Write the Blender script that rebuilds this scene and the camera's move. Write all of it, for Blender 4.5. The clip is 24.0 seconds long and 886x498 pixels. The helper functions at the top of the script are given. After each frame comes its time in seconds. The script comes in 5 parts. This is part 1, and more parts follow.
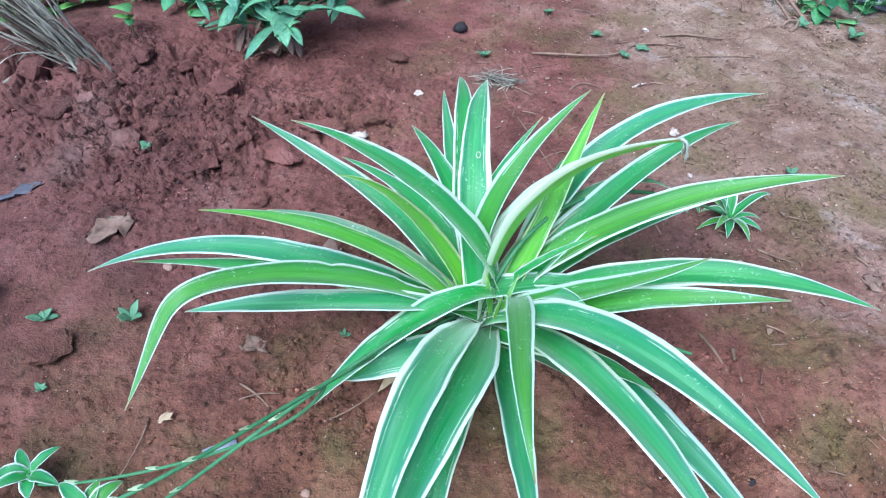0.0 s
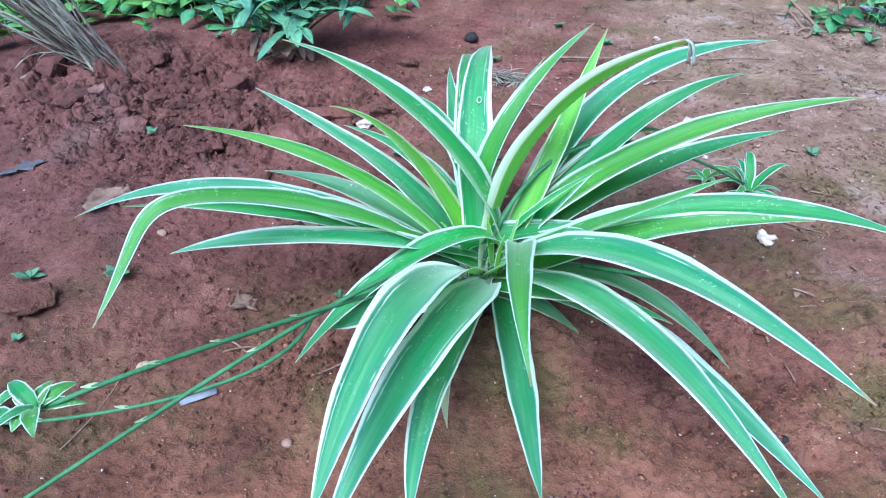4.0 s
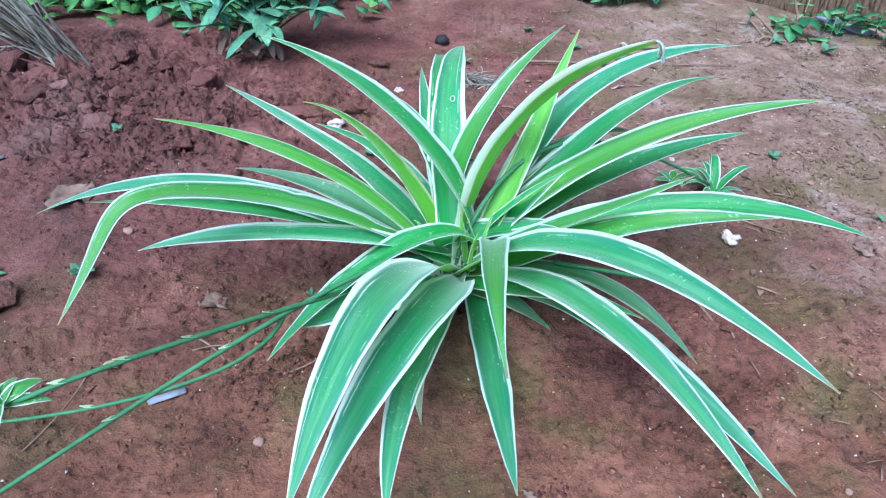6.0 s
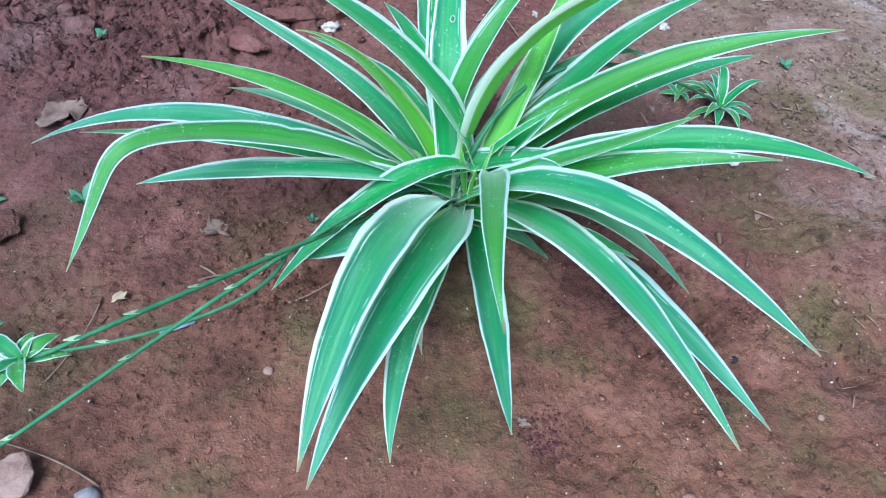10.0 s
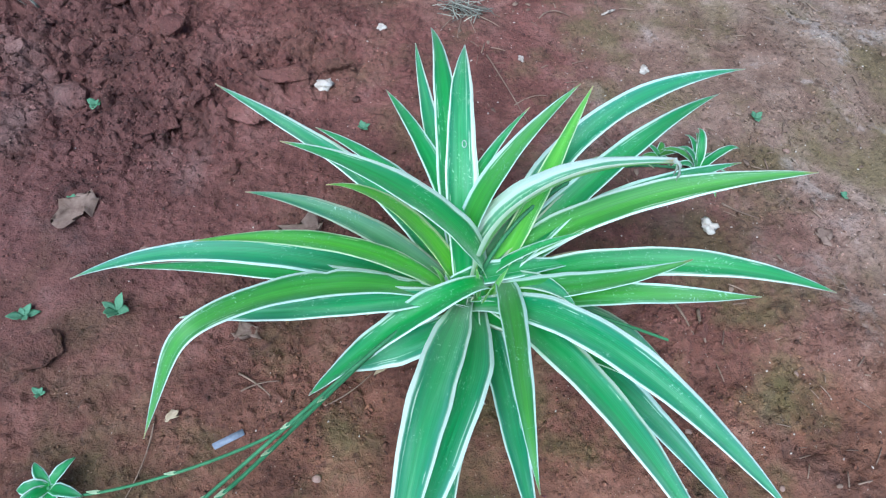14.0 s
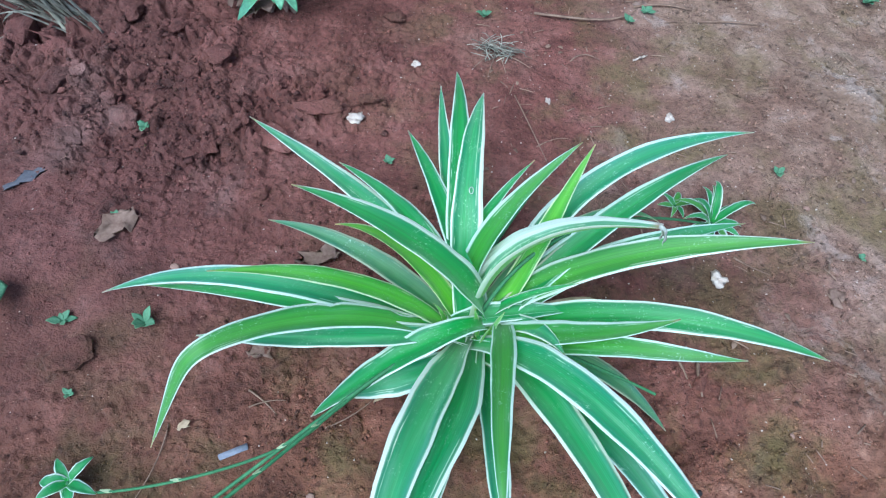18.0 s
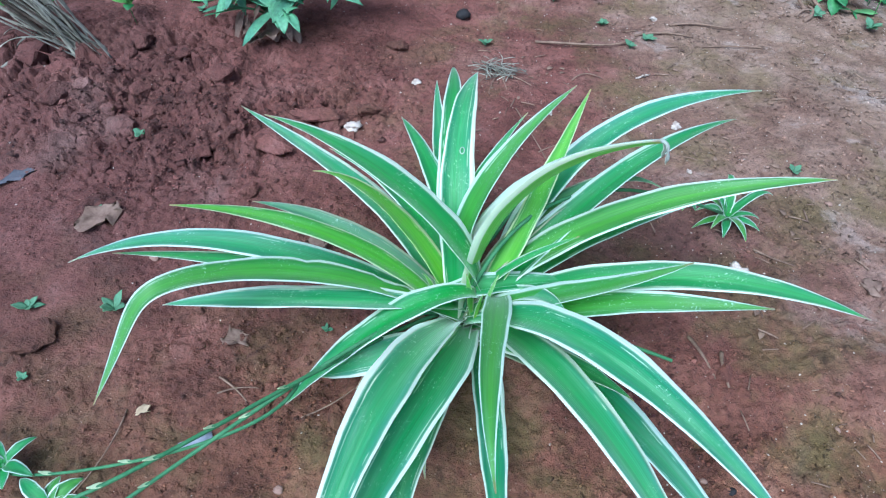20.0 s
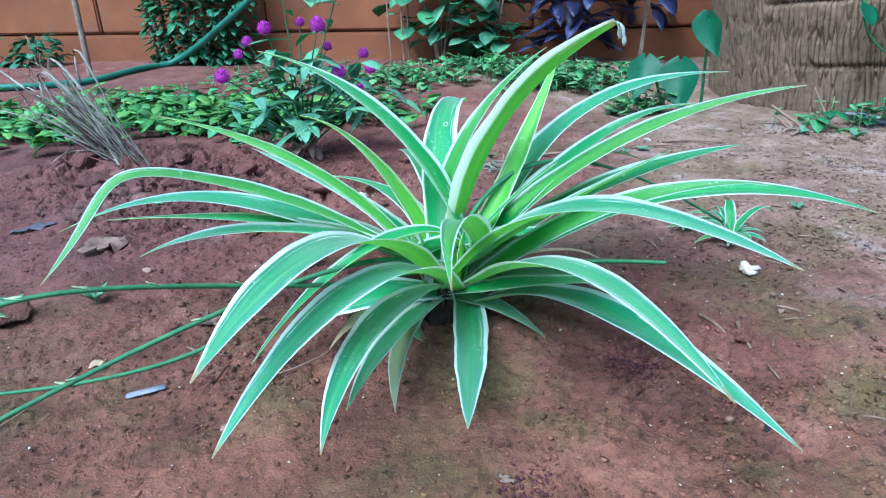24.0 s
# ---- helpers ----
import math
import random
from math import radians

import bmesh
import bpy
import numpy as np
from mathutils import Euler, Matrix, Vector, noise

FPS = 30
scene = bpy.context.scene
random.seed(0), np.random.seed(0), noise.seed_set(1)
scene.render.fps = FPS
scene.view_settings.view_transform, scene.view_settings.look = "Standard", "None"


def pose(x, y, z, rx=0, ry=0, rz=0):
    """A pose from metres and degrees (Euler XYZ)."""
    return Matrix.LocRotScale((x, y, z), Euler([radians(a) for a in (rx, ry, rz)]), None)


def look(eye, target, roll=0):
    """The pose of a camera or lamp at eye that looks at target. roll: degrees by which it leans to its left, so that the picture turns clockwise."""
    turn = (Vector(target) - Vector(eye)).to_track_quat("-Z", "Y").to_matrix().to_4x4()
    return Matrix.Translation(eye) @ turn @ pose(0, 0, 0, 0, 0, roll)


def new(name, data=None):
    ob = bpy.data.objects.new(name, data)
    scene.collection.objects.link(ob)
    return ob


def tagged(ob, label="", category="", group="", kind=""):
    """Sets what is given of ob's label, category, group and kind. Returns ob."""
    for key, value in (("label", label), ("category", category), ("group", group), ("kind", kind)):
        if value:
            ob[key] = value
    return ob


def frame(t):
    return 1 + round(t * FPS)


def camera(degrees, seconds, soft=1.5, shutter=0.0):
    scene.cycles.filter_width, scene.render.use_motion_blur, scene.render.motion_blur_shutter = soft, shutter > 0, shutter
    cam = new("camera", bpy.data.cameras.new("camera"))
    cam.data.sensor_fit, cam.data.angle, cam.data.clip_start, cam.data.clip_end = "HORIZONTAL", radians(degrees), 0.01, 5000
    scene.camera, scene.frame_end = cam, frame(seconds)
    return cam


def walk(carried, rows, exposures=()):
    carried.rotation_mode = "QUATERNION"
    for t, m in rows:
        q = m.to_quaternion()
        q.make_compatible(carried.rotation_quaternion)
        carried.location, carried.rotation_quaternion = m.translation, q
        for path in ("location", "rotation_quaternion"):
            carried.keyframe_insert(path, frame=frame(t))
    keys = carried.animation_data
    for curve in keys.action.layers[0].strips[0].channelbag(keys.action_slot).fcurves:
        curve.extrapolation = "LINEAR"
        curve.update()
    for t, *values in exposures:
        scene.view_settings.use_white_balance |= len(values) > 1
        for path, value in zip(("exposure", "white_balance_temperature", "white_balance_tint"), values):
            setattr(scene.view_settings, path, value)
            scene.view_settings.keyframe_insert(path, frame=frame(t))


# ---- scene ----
cam = camera(68.6, 24.0, soft=1.2)
PATH = [
    (0, (0.1271, 0.102, 0.4649), (0.0379, 1.4915, -0.9466), 2.1),
    (0.5, (0.1337, 0.0939, 0.4391), (0.0465, 1.4525, -1.0021), 1.9),
    (1, (0.1314, 0.084, 0.4163), (0.0544, 1.4225, -1.0447), 2.2),
    (1.5, (0.1379, 0.0699, 0.4014), (0.0559, 1.4373, -1.0318), 1.6),
    (3.5, (0.1485, 0.0607, 0.3667), (-0.0165, 1.4953, -0.9912), -0.3),
    (4, (0.1523, 0.0566, 0.3717), (-0.0242, 1.5908, -0.8712), 0.4),
    (4.5, (0.1494, 0.0577, 0.3697), (-0.0332, 1.5901, -0.8752), 0.5),
    (5, (0.1483, 0.0537, 0.3707), (0.0286, 1.5999, -0.8633), 2),
    (5.5, (0.1502, 0.0527, 0.3687), (0.0429, 1.6123, -0.8504), 2.2),
    (6, (0.1482, 0.0517, 0.3677), (0.0695, 1.6055, -0.8603), 2.8),
    (6.5, (0.1475, 0.0607, 0.3648), (0.0568, 1.6118, -0.8673), 2.7),
    (7, (0.1464, 0.0568, 0.3687), (0.0498, 1.6091, -0.8603), 2.7),
    (7.5, (0.1483, 0.0537, 0.3667), (0.0683, 1.5986, -0.8732), 2.4),
    (8, (0.1482, 0.0517, 0.3687), (0.0822, 1.5713, -0.902), 2.8),
    (8.5, (0.1502, 0.0527, 0.3667), (0.085, 1.5355, -0.9466), 2.9),
    (9, (0.1483, 0.0557, 0.3707), (0.0996, 1.4983, -0.9882), 3.3),
    (9.5, (0.1466, 0.0647, 0.3836), (0.0941, 1.4519, -1.0318), 3.4),
    (11.5, (0.1278, 0.1248, 0.4728), (0.1402, 1.1419, -1.2291), 5.6),
    (12, (0.1212, 0.135, 0.4996), (0.1459, 1.1645, -1.1954), 6.9),
    (12.5, (0.1228, 0.1518, 0.5184), (0.1471, 1.1417, -1.1993), 6.7),
    (13, (0.1093, 0.1631, 0.5333), (0.1298, 1.1869, -1.1646), 6.6),
    (13.5, (0.0978, 0.1754, 0.5422), (0.1551, 1.2317, -1.1349), 6.7),
    (14, (0.082, 0.1789, 0.5372), (0.197, 1.2392, -1.1339), 7.8),
    (14.5, (0.0624, 0.1836, 0.5323), (0.2714, 1.2397, -1.1319), 9.6),
    (15, (0.0588, 0.1956, 0.5432), (0.276, 1.2584, -1.1161), 9.4),
    (15.5, (0.0629, 0.2004, 0.5679), (0.2386, 1.2675, -1.0933), 8.5),
    (16, (0.066, 0.2033, 0.5798), (0.1974, 1.2798, -1.0794), 7.3),
    (16.5, (0.0731, 0.207, 0.5788), (0.1515, 1.2705, -1.0923), 6.2),
    (17, (0.0868, 0.2016, 0.5769), (0.1345, 1.2681, -1.0933), 5.8),
    (17.5, (0.1035, 0.198, 0.5769), (0.1053, 1.2542, -1.1012), 5.2),
    (18, (0.118, 0.1866, 0.5749), (0.08, 1.2689, -1.0853), 4.8),
    (18.5, (0.1273, 0.1695, 0.5471), (0.0584, 1.3053, -1.0754), 4.7),
    (20.5, (0.1667, 0.0997, 0.444), (0.0134, 1.5002, -0.9505), 1.1),
    (21, (0.1778, 0.0785, 0.4173), (0.0181, 1.5209, -0.9327), 1.2),
    (21.5, (0.1852, 0.0624, 0.3856), (-0.0033, 1.5633, -0.897), 0.1),
    (22, (0.1975, 0.0451, 0.3558), (-0.0309, 1.5979, -0.8544), -0.7),
    (22.5, (0.2109, 0.0278, 0.3132), (-0.0404, 1.6409, -0.8108), -1.3),
    (23, (0.2144, 0.0168, 0.2874), (-0.0646, 1.6893, -0.7394), -2.3),
    (23.5, (0.2151, 0.0059, 0.2755), (-0.0929, 1.7597, -0.5957), -1.9),
    (24, (0.2177, -0.0041, 0.2587), (-0.1087, 1.791, -0.5174), -1.6),
]
walk(cam, [(t, look(eye, target, roll)) for t, eye, target, roll in PATH], exposures=((0, 1.06, 5150, 11), (1.5, 1.07, 5080, 11), (4, 1.12, 5000, 11), (5.5, 1.10, 5000, 11), (7.2, 0.96, 4930, 8), (9.5, 0.93, 4880, 7), (12, 0.76, 5000, 3), (18.5, 0.74, 5050, 5), (21, 0.92, 4950, 7), (22.5, 0.99, 4920, 8), (24, 1.17, 4780, 4)))

# ---------- world and light: bright overcast sky, open shade ----------
world = bpy.data.worlds.new("world")
scene.world = world
world.use_nodes = True
wn, wl = world.node_tree.nodes, world.node_tree.links
sky = wn.new("ShaderNodeTexSky")
sky.sky_type, sky.sun_disc = 'NISHITA', False
sky.sun_elevation, sky.sun_rotation = radians(58), radians(205)
sky.air_density, sky.dust_density, sky.ozone_density = 1.0, 3.0, 1.0
wn["Background"].inputs["Strength"].default_value = 0.11
wl.new(sky.outputs[0], wn["Background"].inputs[0])
sun_data = bpy.data.lights.new("sun", 'SUN')
sun_data.energy, sun_data.angle, sun_data.color = 2.9, radians(42), (1.0, 0.985, 0.95)
sun = new("sun", sun_data)
sun.matrix_world = look((-0.40, -0.85, 1.5), (0, 0, 0))


# ---------- materials ----------
def material(name):
    m = bpy.data.materials.new(name)
    m.use_nodes = True
    nt = m.node_tree
    return m, nt, nt.nodes["Principled BSDF"]


def ramp(nt, source, stops):
    r = nt.nodes.new("ShaderNodeValToRGB")
    e = r.color_ramp.elements
    while len(e) < len(stops):
        e.new(0.5)
    for el, (p, c) in zip(e, stops):
        el.position, el.color = p, (*c, 1) if len(c) == 3 else c
    nt.links.new(source, r.inputs[0])
    return r


def noise_tex(nt, scale, detail=4.0, rough=0.55, coord=None, distortion=0.0):
    n = nt.nodes.new("ShaderNodeTexNoise")
    n.inputs["Scale"].default_value = scale
    n.inputs["Detail"].default_value = detail
    n.inputs["Roughness"].default_value = rough
    n.inputs["Distortion"].default_value = distortion
    if coord is not None:
        nt.links.new(coord, n.inputs["Vector"])
    return n


def mix(nt, fac, a, b, blend='MIX'):
    m = nt.nodes.new("ShaderNodeMix")
    m.data_type, m.blend_type = 'RGBA', blend
    for sock, v in ((m.inputs[0], fac), (m.inputs[6], a), (m.inputs[7], b)):
        if hasattr(v, "links"):
            nt.links.new(v, sock)
        elif isinstance(v, (int, float)):
            sock.default_value = v
        else:
            sock.default_value = (*v, 1)
    return m.outputs[2]


def maths(nt, op, a, b=0.0, c=0.0):
    m = nt.nodes.new("ShaderNodeMath")
    m.operation = op
    for sock, v in zip(m.inputs, (a, b, c)):
        if hasattr(v, "links"):
            nt.links.new(v, sock)
        else:
            sock.default_value = v
    return m.outputs[0]


def bump(nt, bsdf, height, strength, distance):
    b = nt.nodes.new("ShaderNodeBump")
    b.inputs["Strength"].default_value = strength
    b.inputs["Distance"].default_value = distance
    nt.links.new(height, b.inputs["Height"])
    nt.links.new(b.outputs[0], bsdf.inputs["Normal"])


def position(nt):
    return nt.nodes.new("ShaderNodeNewGeometry").outputs["Position"]


def soil_material(name, crumb=0.0):
    m, nt, p = material(name)
    co = position(nt)
    big = noise_tex(nt, 3.2, 3, 0.55, co)
    mid = noise_tex(nt, 19, 6, 0.62, co, 0.4)
    fine = noise_tex(nt, 150, 6, 0.7, co, 0.3)
    grit = noise_tex(nt, 520, 2, 0.5, co)
    red = ramp(nt, mid.outputs[0], [(0.25, (0.076, 0.025, 0.018)), (0.48, (0.144, 0.054, 0.041)), (0.60, (0.180, 0.073, 0.057)), (0.78, (0.255, 0.128, 0.104))])
    pale = ramp(nt, mid.outputs[0], [(0.26, (0.125, 0.074, 0.048)), (0.5, (0.235, 0.160, 0.112)), (0.75, (0.37, 0.285, 0.222))])
    sep = nt.nodes.new("ShaderNodeSeparateXYZ")
    nt.links.new(co, sep.inputs[0])
    # dry trodden earth to the east, loose red earth to the west
    east = maths(nt, 'ADD', maths(nt, 'MULTIPLY_ADD', sep.outputs[0], 2.1, -0.95), maths(nt, 'MULTIPLY', sep.outputs[1], 0.75))
    dry = maths(nt, 'ADD', east, maths(nt, 'MULTIPLY_ADD', big.outputs[0], 2.2, -1.1))
    away = nt.nodes.new("ShaderNodeVectorMath")
    away.operation = 'DISTANCE'
    nt.links.new(co, away.inputs[0])
    away.inputs[1].default_value = (0.9, 0.7, 0.0)
    wide = noise_tex(nt, 0.7, 4, 0.6, co)
    dry = maths(nt, 'SUBTRACT', dry, maths(nt, 'MAXIMUM', maths(nt, 'MULTIPLY_ADD', away.outputs["Value"], 0.9, -1.0), 0.0))
    dry = maths(nt, 'MAXIMUM', dry, maths(nt, 'MULTIPLY', maths(nt, 'MULTIPLY_ADD', wide.outputs[0], 4.0, -2.0), maths(nt, 'MINIMUM', maths(nt, 'MAXIMUM', maths(nt, 'MULTIPLY_ADD', away.outputs["Value"], 0.7, -1.2), 0.0), 1.0)))
    dry = maths(nt, 'MINIMUM', maths(nt, 'MAXIMUM', dry, 0.0), 0.9)
    col = mix(nt, dry, red.outputs[0], pale.outputs[0])
    damp0 = noise_tex(nt, 4.3, 4, 0.55, co)
    brown = ramp(nt, mid.outputs[0], [(0.25, (0.070, 0.027, 0.014)), (0.48, (0.160, 0.068, 0.034)), (0.62, (0.204, 0.092, 0.050)), (0.78, (0.275, 0.150, 0.09))])
    # thin green algae film in patches
    moss = noise_tex(nt, 8.5, 6, 0.65, co)
    mm = ramp(nt, moss.outputs[0], [(0.49, (0, 0, 0)), (0.63, (0.7, 0.7, 0.7))])
    green_film = maths(nt, 'MULTIPLY', mm.outputs[0], maths(nt, 'MINIMUM', maths(nt, 'MAXIMUM', maths(nt, 'MULTIPLY_ADD', sep.outputs[0], 3.5, 0.35), 0.1), 1.0))
    col = mix(nt, green_film, col, (0.125, 0.098, 0.038))
    # browner earth in front of the bed
    near = maths(nt, 'ADD', maths(nt, 'MULTIPLY_ADD', sep.outputs[1], -4.0, 2.0), maths(nt, 'MULTIPLY', sep.outputs[0], 0.1))
    near = maths(nt, 'ADD', near, maths(nt, 'MULTIPLY_ADD', damp0.outputs[0], 1.6, -0.8))
    # the bed's own colours give way to plain trodden yard further off
    bed = maths(nt, 'ADD', maths(nt, 'MULTIPLY_ADD', away.outputs["Value"], -1.1, 2.3), maths(nt, 'MULTIPLY_ADD', wide.outputs[0], 3.0, -1.0))
    bed = maths(nt, 'MINIMUM', maths(nt, 'MAXIMUM', bed, 0.0), 1.0)
    near = maths(nt, 'MULTIPLY', maths(nt, 'MINIMUM', maths(nt, 'MAXIMUM', near, 0.0), 0.75), bed)
    col = mix(nt, near, col, brown.outputs[0])
    col = mix(nt, maths(nt, 'MULTIPLY', near, mm.outputs[0]), col, (0.088, 0.090, 0.026))
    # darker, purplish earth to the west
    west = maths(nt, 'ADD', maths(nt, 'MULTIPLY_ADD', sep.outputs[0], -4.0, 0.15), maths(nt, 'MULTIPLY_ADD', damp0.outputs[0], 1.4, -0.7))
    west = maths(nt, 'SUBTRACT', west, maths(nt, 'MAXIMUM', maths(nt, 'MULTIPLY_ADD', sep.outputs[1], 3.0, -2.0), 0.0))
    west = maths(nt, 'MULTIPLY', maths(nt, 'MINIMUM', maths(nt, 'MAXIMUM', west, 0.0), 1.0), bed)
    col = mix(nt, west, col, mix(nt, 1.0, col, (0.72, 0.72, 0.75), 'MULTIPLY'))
    # grey patches: silt crust, and the sheen of wet soil painted as colour
    silt_sheen = noise_tex(nt, 5.1, 4, 0.55, co, 0.6)
    sm = ramp(nt, silt_sheen.outputs[0], [(0.58, (0, 0, 0)), (0.74, (0.45, 0.45, 0.45))])
    col = mix(nt, sm.outputs[0], col, (0.185, 0.130, 0.112))
    crust = noise_tex(nt, 11, 7, 0.68, co, 0.5)
    ck = ramp(nt, crust.outputs[0], [(0.57, (0, 0, 0)), (0.63, (0.75, 0.75, 0.75))])
    col = mix(nt, maths(nt, 'MULTIPLY', ck.outputs[0], maths(nt, 'MULTIPLY', dry, 0.8)), col, (0.36, 0.305, 0.265))
    bare = noise_tex(nt, 23, 6, 0.66, co, 0.6)
    bk = ramp(nt, bare.outputs[0], [(0.60, (1, 1, 1)), (0.68, (0.58, 0.55, 0.53))])
    col = mix(nt, 1.0, col, bk.outputs[0], 'MULTIPLY')
    # small pits, their shade painted as dark spots, and dark grains
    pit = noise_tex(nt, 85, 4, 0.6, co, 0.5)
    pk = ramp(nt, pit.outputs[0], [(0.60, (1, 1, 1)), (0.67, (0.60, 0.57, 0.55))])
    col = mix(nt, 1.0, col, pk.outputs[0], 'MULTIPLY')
    # damp darker earth in blotches
    damp = noise_tex(nt, 6.3, 5, 0.6, co, 0.5)
    dm = ramp(nt, damp.outputs[0], [(0.36, (0.76, 0.72, 0.70)), (0.5, (1, 1, 1))])
    col = mix(nt, 1.0, col, dm.outputs[0], 'MULTIPLY')
    # fine relief shaded in the colour: hollows darker, tops lighter
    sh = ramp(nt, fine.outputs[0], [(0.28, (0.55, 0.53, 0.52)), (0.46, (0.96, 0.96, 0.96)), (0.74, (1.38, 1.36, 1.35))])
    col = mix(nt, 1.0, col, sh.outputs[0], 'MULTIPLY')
    # pale grains of quartz
    gr = ramp(nt, grit.outputs[0], [(0.69, (0, 0, 0)), (0.74, (0.55, 0.55, 0.55))])
    col = mix(nt, gr.outputs[0], col, (0.45, 0.31, 0.22))
    if crumb:
        info = nt.nodes.new("ShaderNodeNewGeometry").outputs["Random Per Island"]
        v = ramp(nt, info, [(0, (1 - 0.5 * crumb,) * 3), (0.75, (1 + 0.3 * crumb,) * 3), (1, (1 + 0.9 * crumb,) * 3)])
        col = mix(nt, 1.0, col, v.outputs[0], 'MULTIPLY')
    nt.links.new(col, p.inputs["Base Color"])
    p.inputs["Roughness"].default_value = 0.82
    p.inputs["Specular IOR Level"].default_value = 0.4
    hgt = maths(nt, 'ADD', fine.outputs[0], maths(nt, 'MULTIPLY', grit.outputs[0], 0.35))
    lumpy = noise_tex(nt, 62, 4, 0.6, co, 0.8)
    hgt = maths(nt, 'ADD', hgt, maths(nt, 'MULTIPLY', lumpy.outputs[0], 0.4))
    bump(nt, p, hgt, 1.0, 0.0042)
    return m


def leaf_material(name, greens, margin, dry=0.0, under=False, sheen_amount=0.12, rim=0.84):
    """A strap leaf: green streaks along the veins, a crisp pale margin, thin pale stripes and scratches."""
    m, nt, p = material(name)
    uv = nt.nodes.new("ShaderNodeUVMap").outputs[0]
    sep = nt.nodes.new("ShaderNodeSeparateXYZ")
    nt.links.new(uv, sep.inputs[0])
    u, v = sep.outputs[0], sep.outputs[1]
    info = nt.nodes.new("ShaderNodeObjectInfo").outputs["Random"]

    def lengthwise(su, sv, sw, detail, rough=0.55, distortion=0.0):
        c = nt.nodes.new("ShaderNodeCombineXYZ")
        nt.links.new(maths(nt, 'MULTIPLY', u, su), c.inputs[0])
        nt.links.new(maths(nt, 'MULTIPLY', v, sv), c.inputs[1])
        nt.links.new(maths(nt, 'MULTIPLY', info, sw), c.inputs[2])
        return noise_tex(nt, 1.0, detail, rough, c.outputs[0], distortion).outputs[0]

    streak = lengthwise(15.0, 1.3, 40.0, 3, 0.6)
    edge = lengthwise(2.0, 7.0, 77.0, 3)
    cloud = lengthwise(5.0, 3.5, 51.0, 3, 0.55, 0.3)
    across = maths(nt, 'ABSOLUTE', maths(nt, 'MULTIPLY_ADD', u, 2.0, maths(nt, 'MULTIPLY_ADD', info, 0.14, -1.07)))
    green = ramp(nt, streak, [(0.1, greens[0]), (0.48, greens[1]), (0.9, greens[2])])
    col = green.outputs[0]
    # fresher, lit-through green towards the crown, sky-sheen blue painted towards the tip
    young = ramp(nt, v, [(0.02, (1.5, 1.08, 0.42)), (0.20, (1.12, 1.02, 0.78)), (0.5, (0.94, 0.97, 1.02)), (1.0, (1.15, 0.97, 1.35))])
    col = mix(nt, 1.0, col, young.outputs[0], 'MULTIPLY')
    # undersides keep to the yellow end, painted as if lit through
    if under:
        nt.links.new(maths(nt, 'MULTIPLY', v, 0.35), young.inputs[0])
    # bluish sky sheen painted into the colour in clouds, stronger towards the tip
    most = 0.04 if under else sheen_amount
    sky_sheen = ramp(nt, maths(nt, 'ADD', maths(nt, 'MULTIPLY', v, 0.55), maths(nt, 'MULTIPLY_ADD', cloud, 2.2, -0.8)), [(0.1, (most * 0.1,) * 3), (0.70, (most * 0.45,) * 3), (1.0, (most,) * 3)])
    col = mix(nt, sky_sheen.outputs[0], col, (0.44, 0.70, 0.60))
    # bluer, deeper green beside the margin
    deep = ramp(nt, across, [(0.0, (1.14, 1.12, 0.95)), (0.45, (1, 1, 1)), (0.80, (0.58, 0.78, 1.05 if not under else 0.9))])
    col = mix(nt, 1.0, col, deep.outputs[0], 'MULTIPLY')
    # paler midrib
    rib = ramp(nt, across, [(0.0, (0.16, 0.16, 0.16)), (0.03, (0.05, 0.05, 0.05)), (0.10, (0, 0, 0))])
    col = mix(nt, rib.outputs[0], col, greens[2])
    # thin pale stripes along the leaf
    line = lengthwise(17.0, 0.5, 93.0, 1, 0.4)
    stripe = ramp(nt, line, [(0.735, (0, 0, 0)), (0.76, (0.6, 0.6, 0.6))])
    col = mix(nt, maths(nt, 'MULTIPLY', stripe.outputs[0], ramp(nt, edge, [(0.38, (0.15, 0.15, 0.15)), (0.55, (1, 1, 1))]).outputs[0]), col, margin)
    # fine parallel veins
    vein = lengthwise(75.0, 2.2, 13.0, 2, 0.5)
    vr = ramp(nt, vein, [(0.32, (0.92, 0.95, 0.94)), (0.5, (1, 1, 1)), (0.68, (1.06, 1.04, 1.05))])
    col = mix(nt, 1.0, col, vr.outputs[0], 'MULTIPLY')
    # cream margin with an uneven inner line
    lim = maths(nt, 'ADD', across, maths(nt, 'MULTIPLY_ADD', edge, 0.13, -0.065))
    lim = maths(nt, 'ADD', lim, maths(nt, 'MULTIPLY_ADD', streak, 0.08, -0.04))
    mk = ramp(nt, lim, [(rim - 0.10, (0, 0, 0)), (rim - 0.03, (0.12, 0.12, 0.12)), (rim, (0.5, 0.5, 0.5)), (rim + 0.03, (1, 1, 1))])
    col = mix(nt, mk.outputs[0], col, margin)
    twin = ramp(nt, lim, [(rim - 0.19, (0, 0, 0)), (rim - 0.165, (0.8, 0.8, 0.8)), (rim - 0.14, (0.8, 0.8, 0.8)), (rim - 0.115, (0, 0, 0))])
    col = mix(nt, maths(nt, 'MULTIPLY', twin.outputs[0], ramp(nt, edge, [(0.56, (0, 0, 0)), (0.61, (0.8, 0.8, 0.8))]).outputs[0]), col, margin)
    # pale scratches and dried drops
    co = position(nt)
    where = ramp(nt, noise_tex(nt, 24, 2, 0.5, co).outputs[0], [(0.46, (0, 0, 0)), (0.58, (0.95, 0.95, 0.95))]).outputs[0]
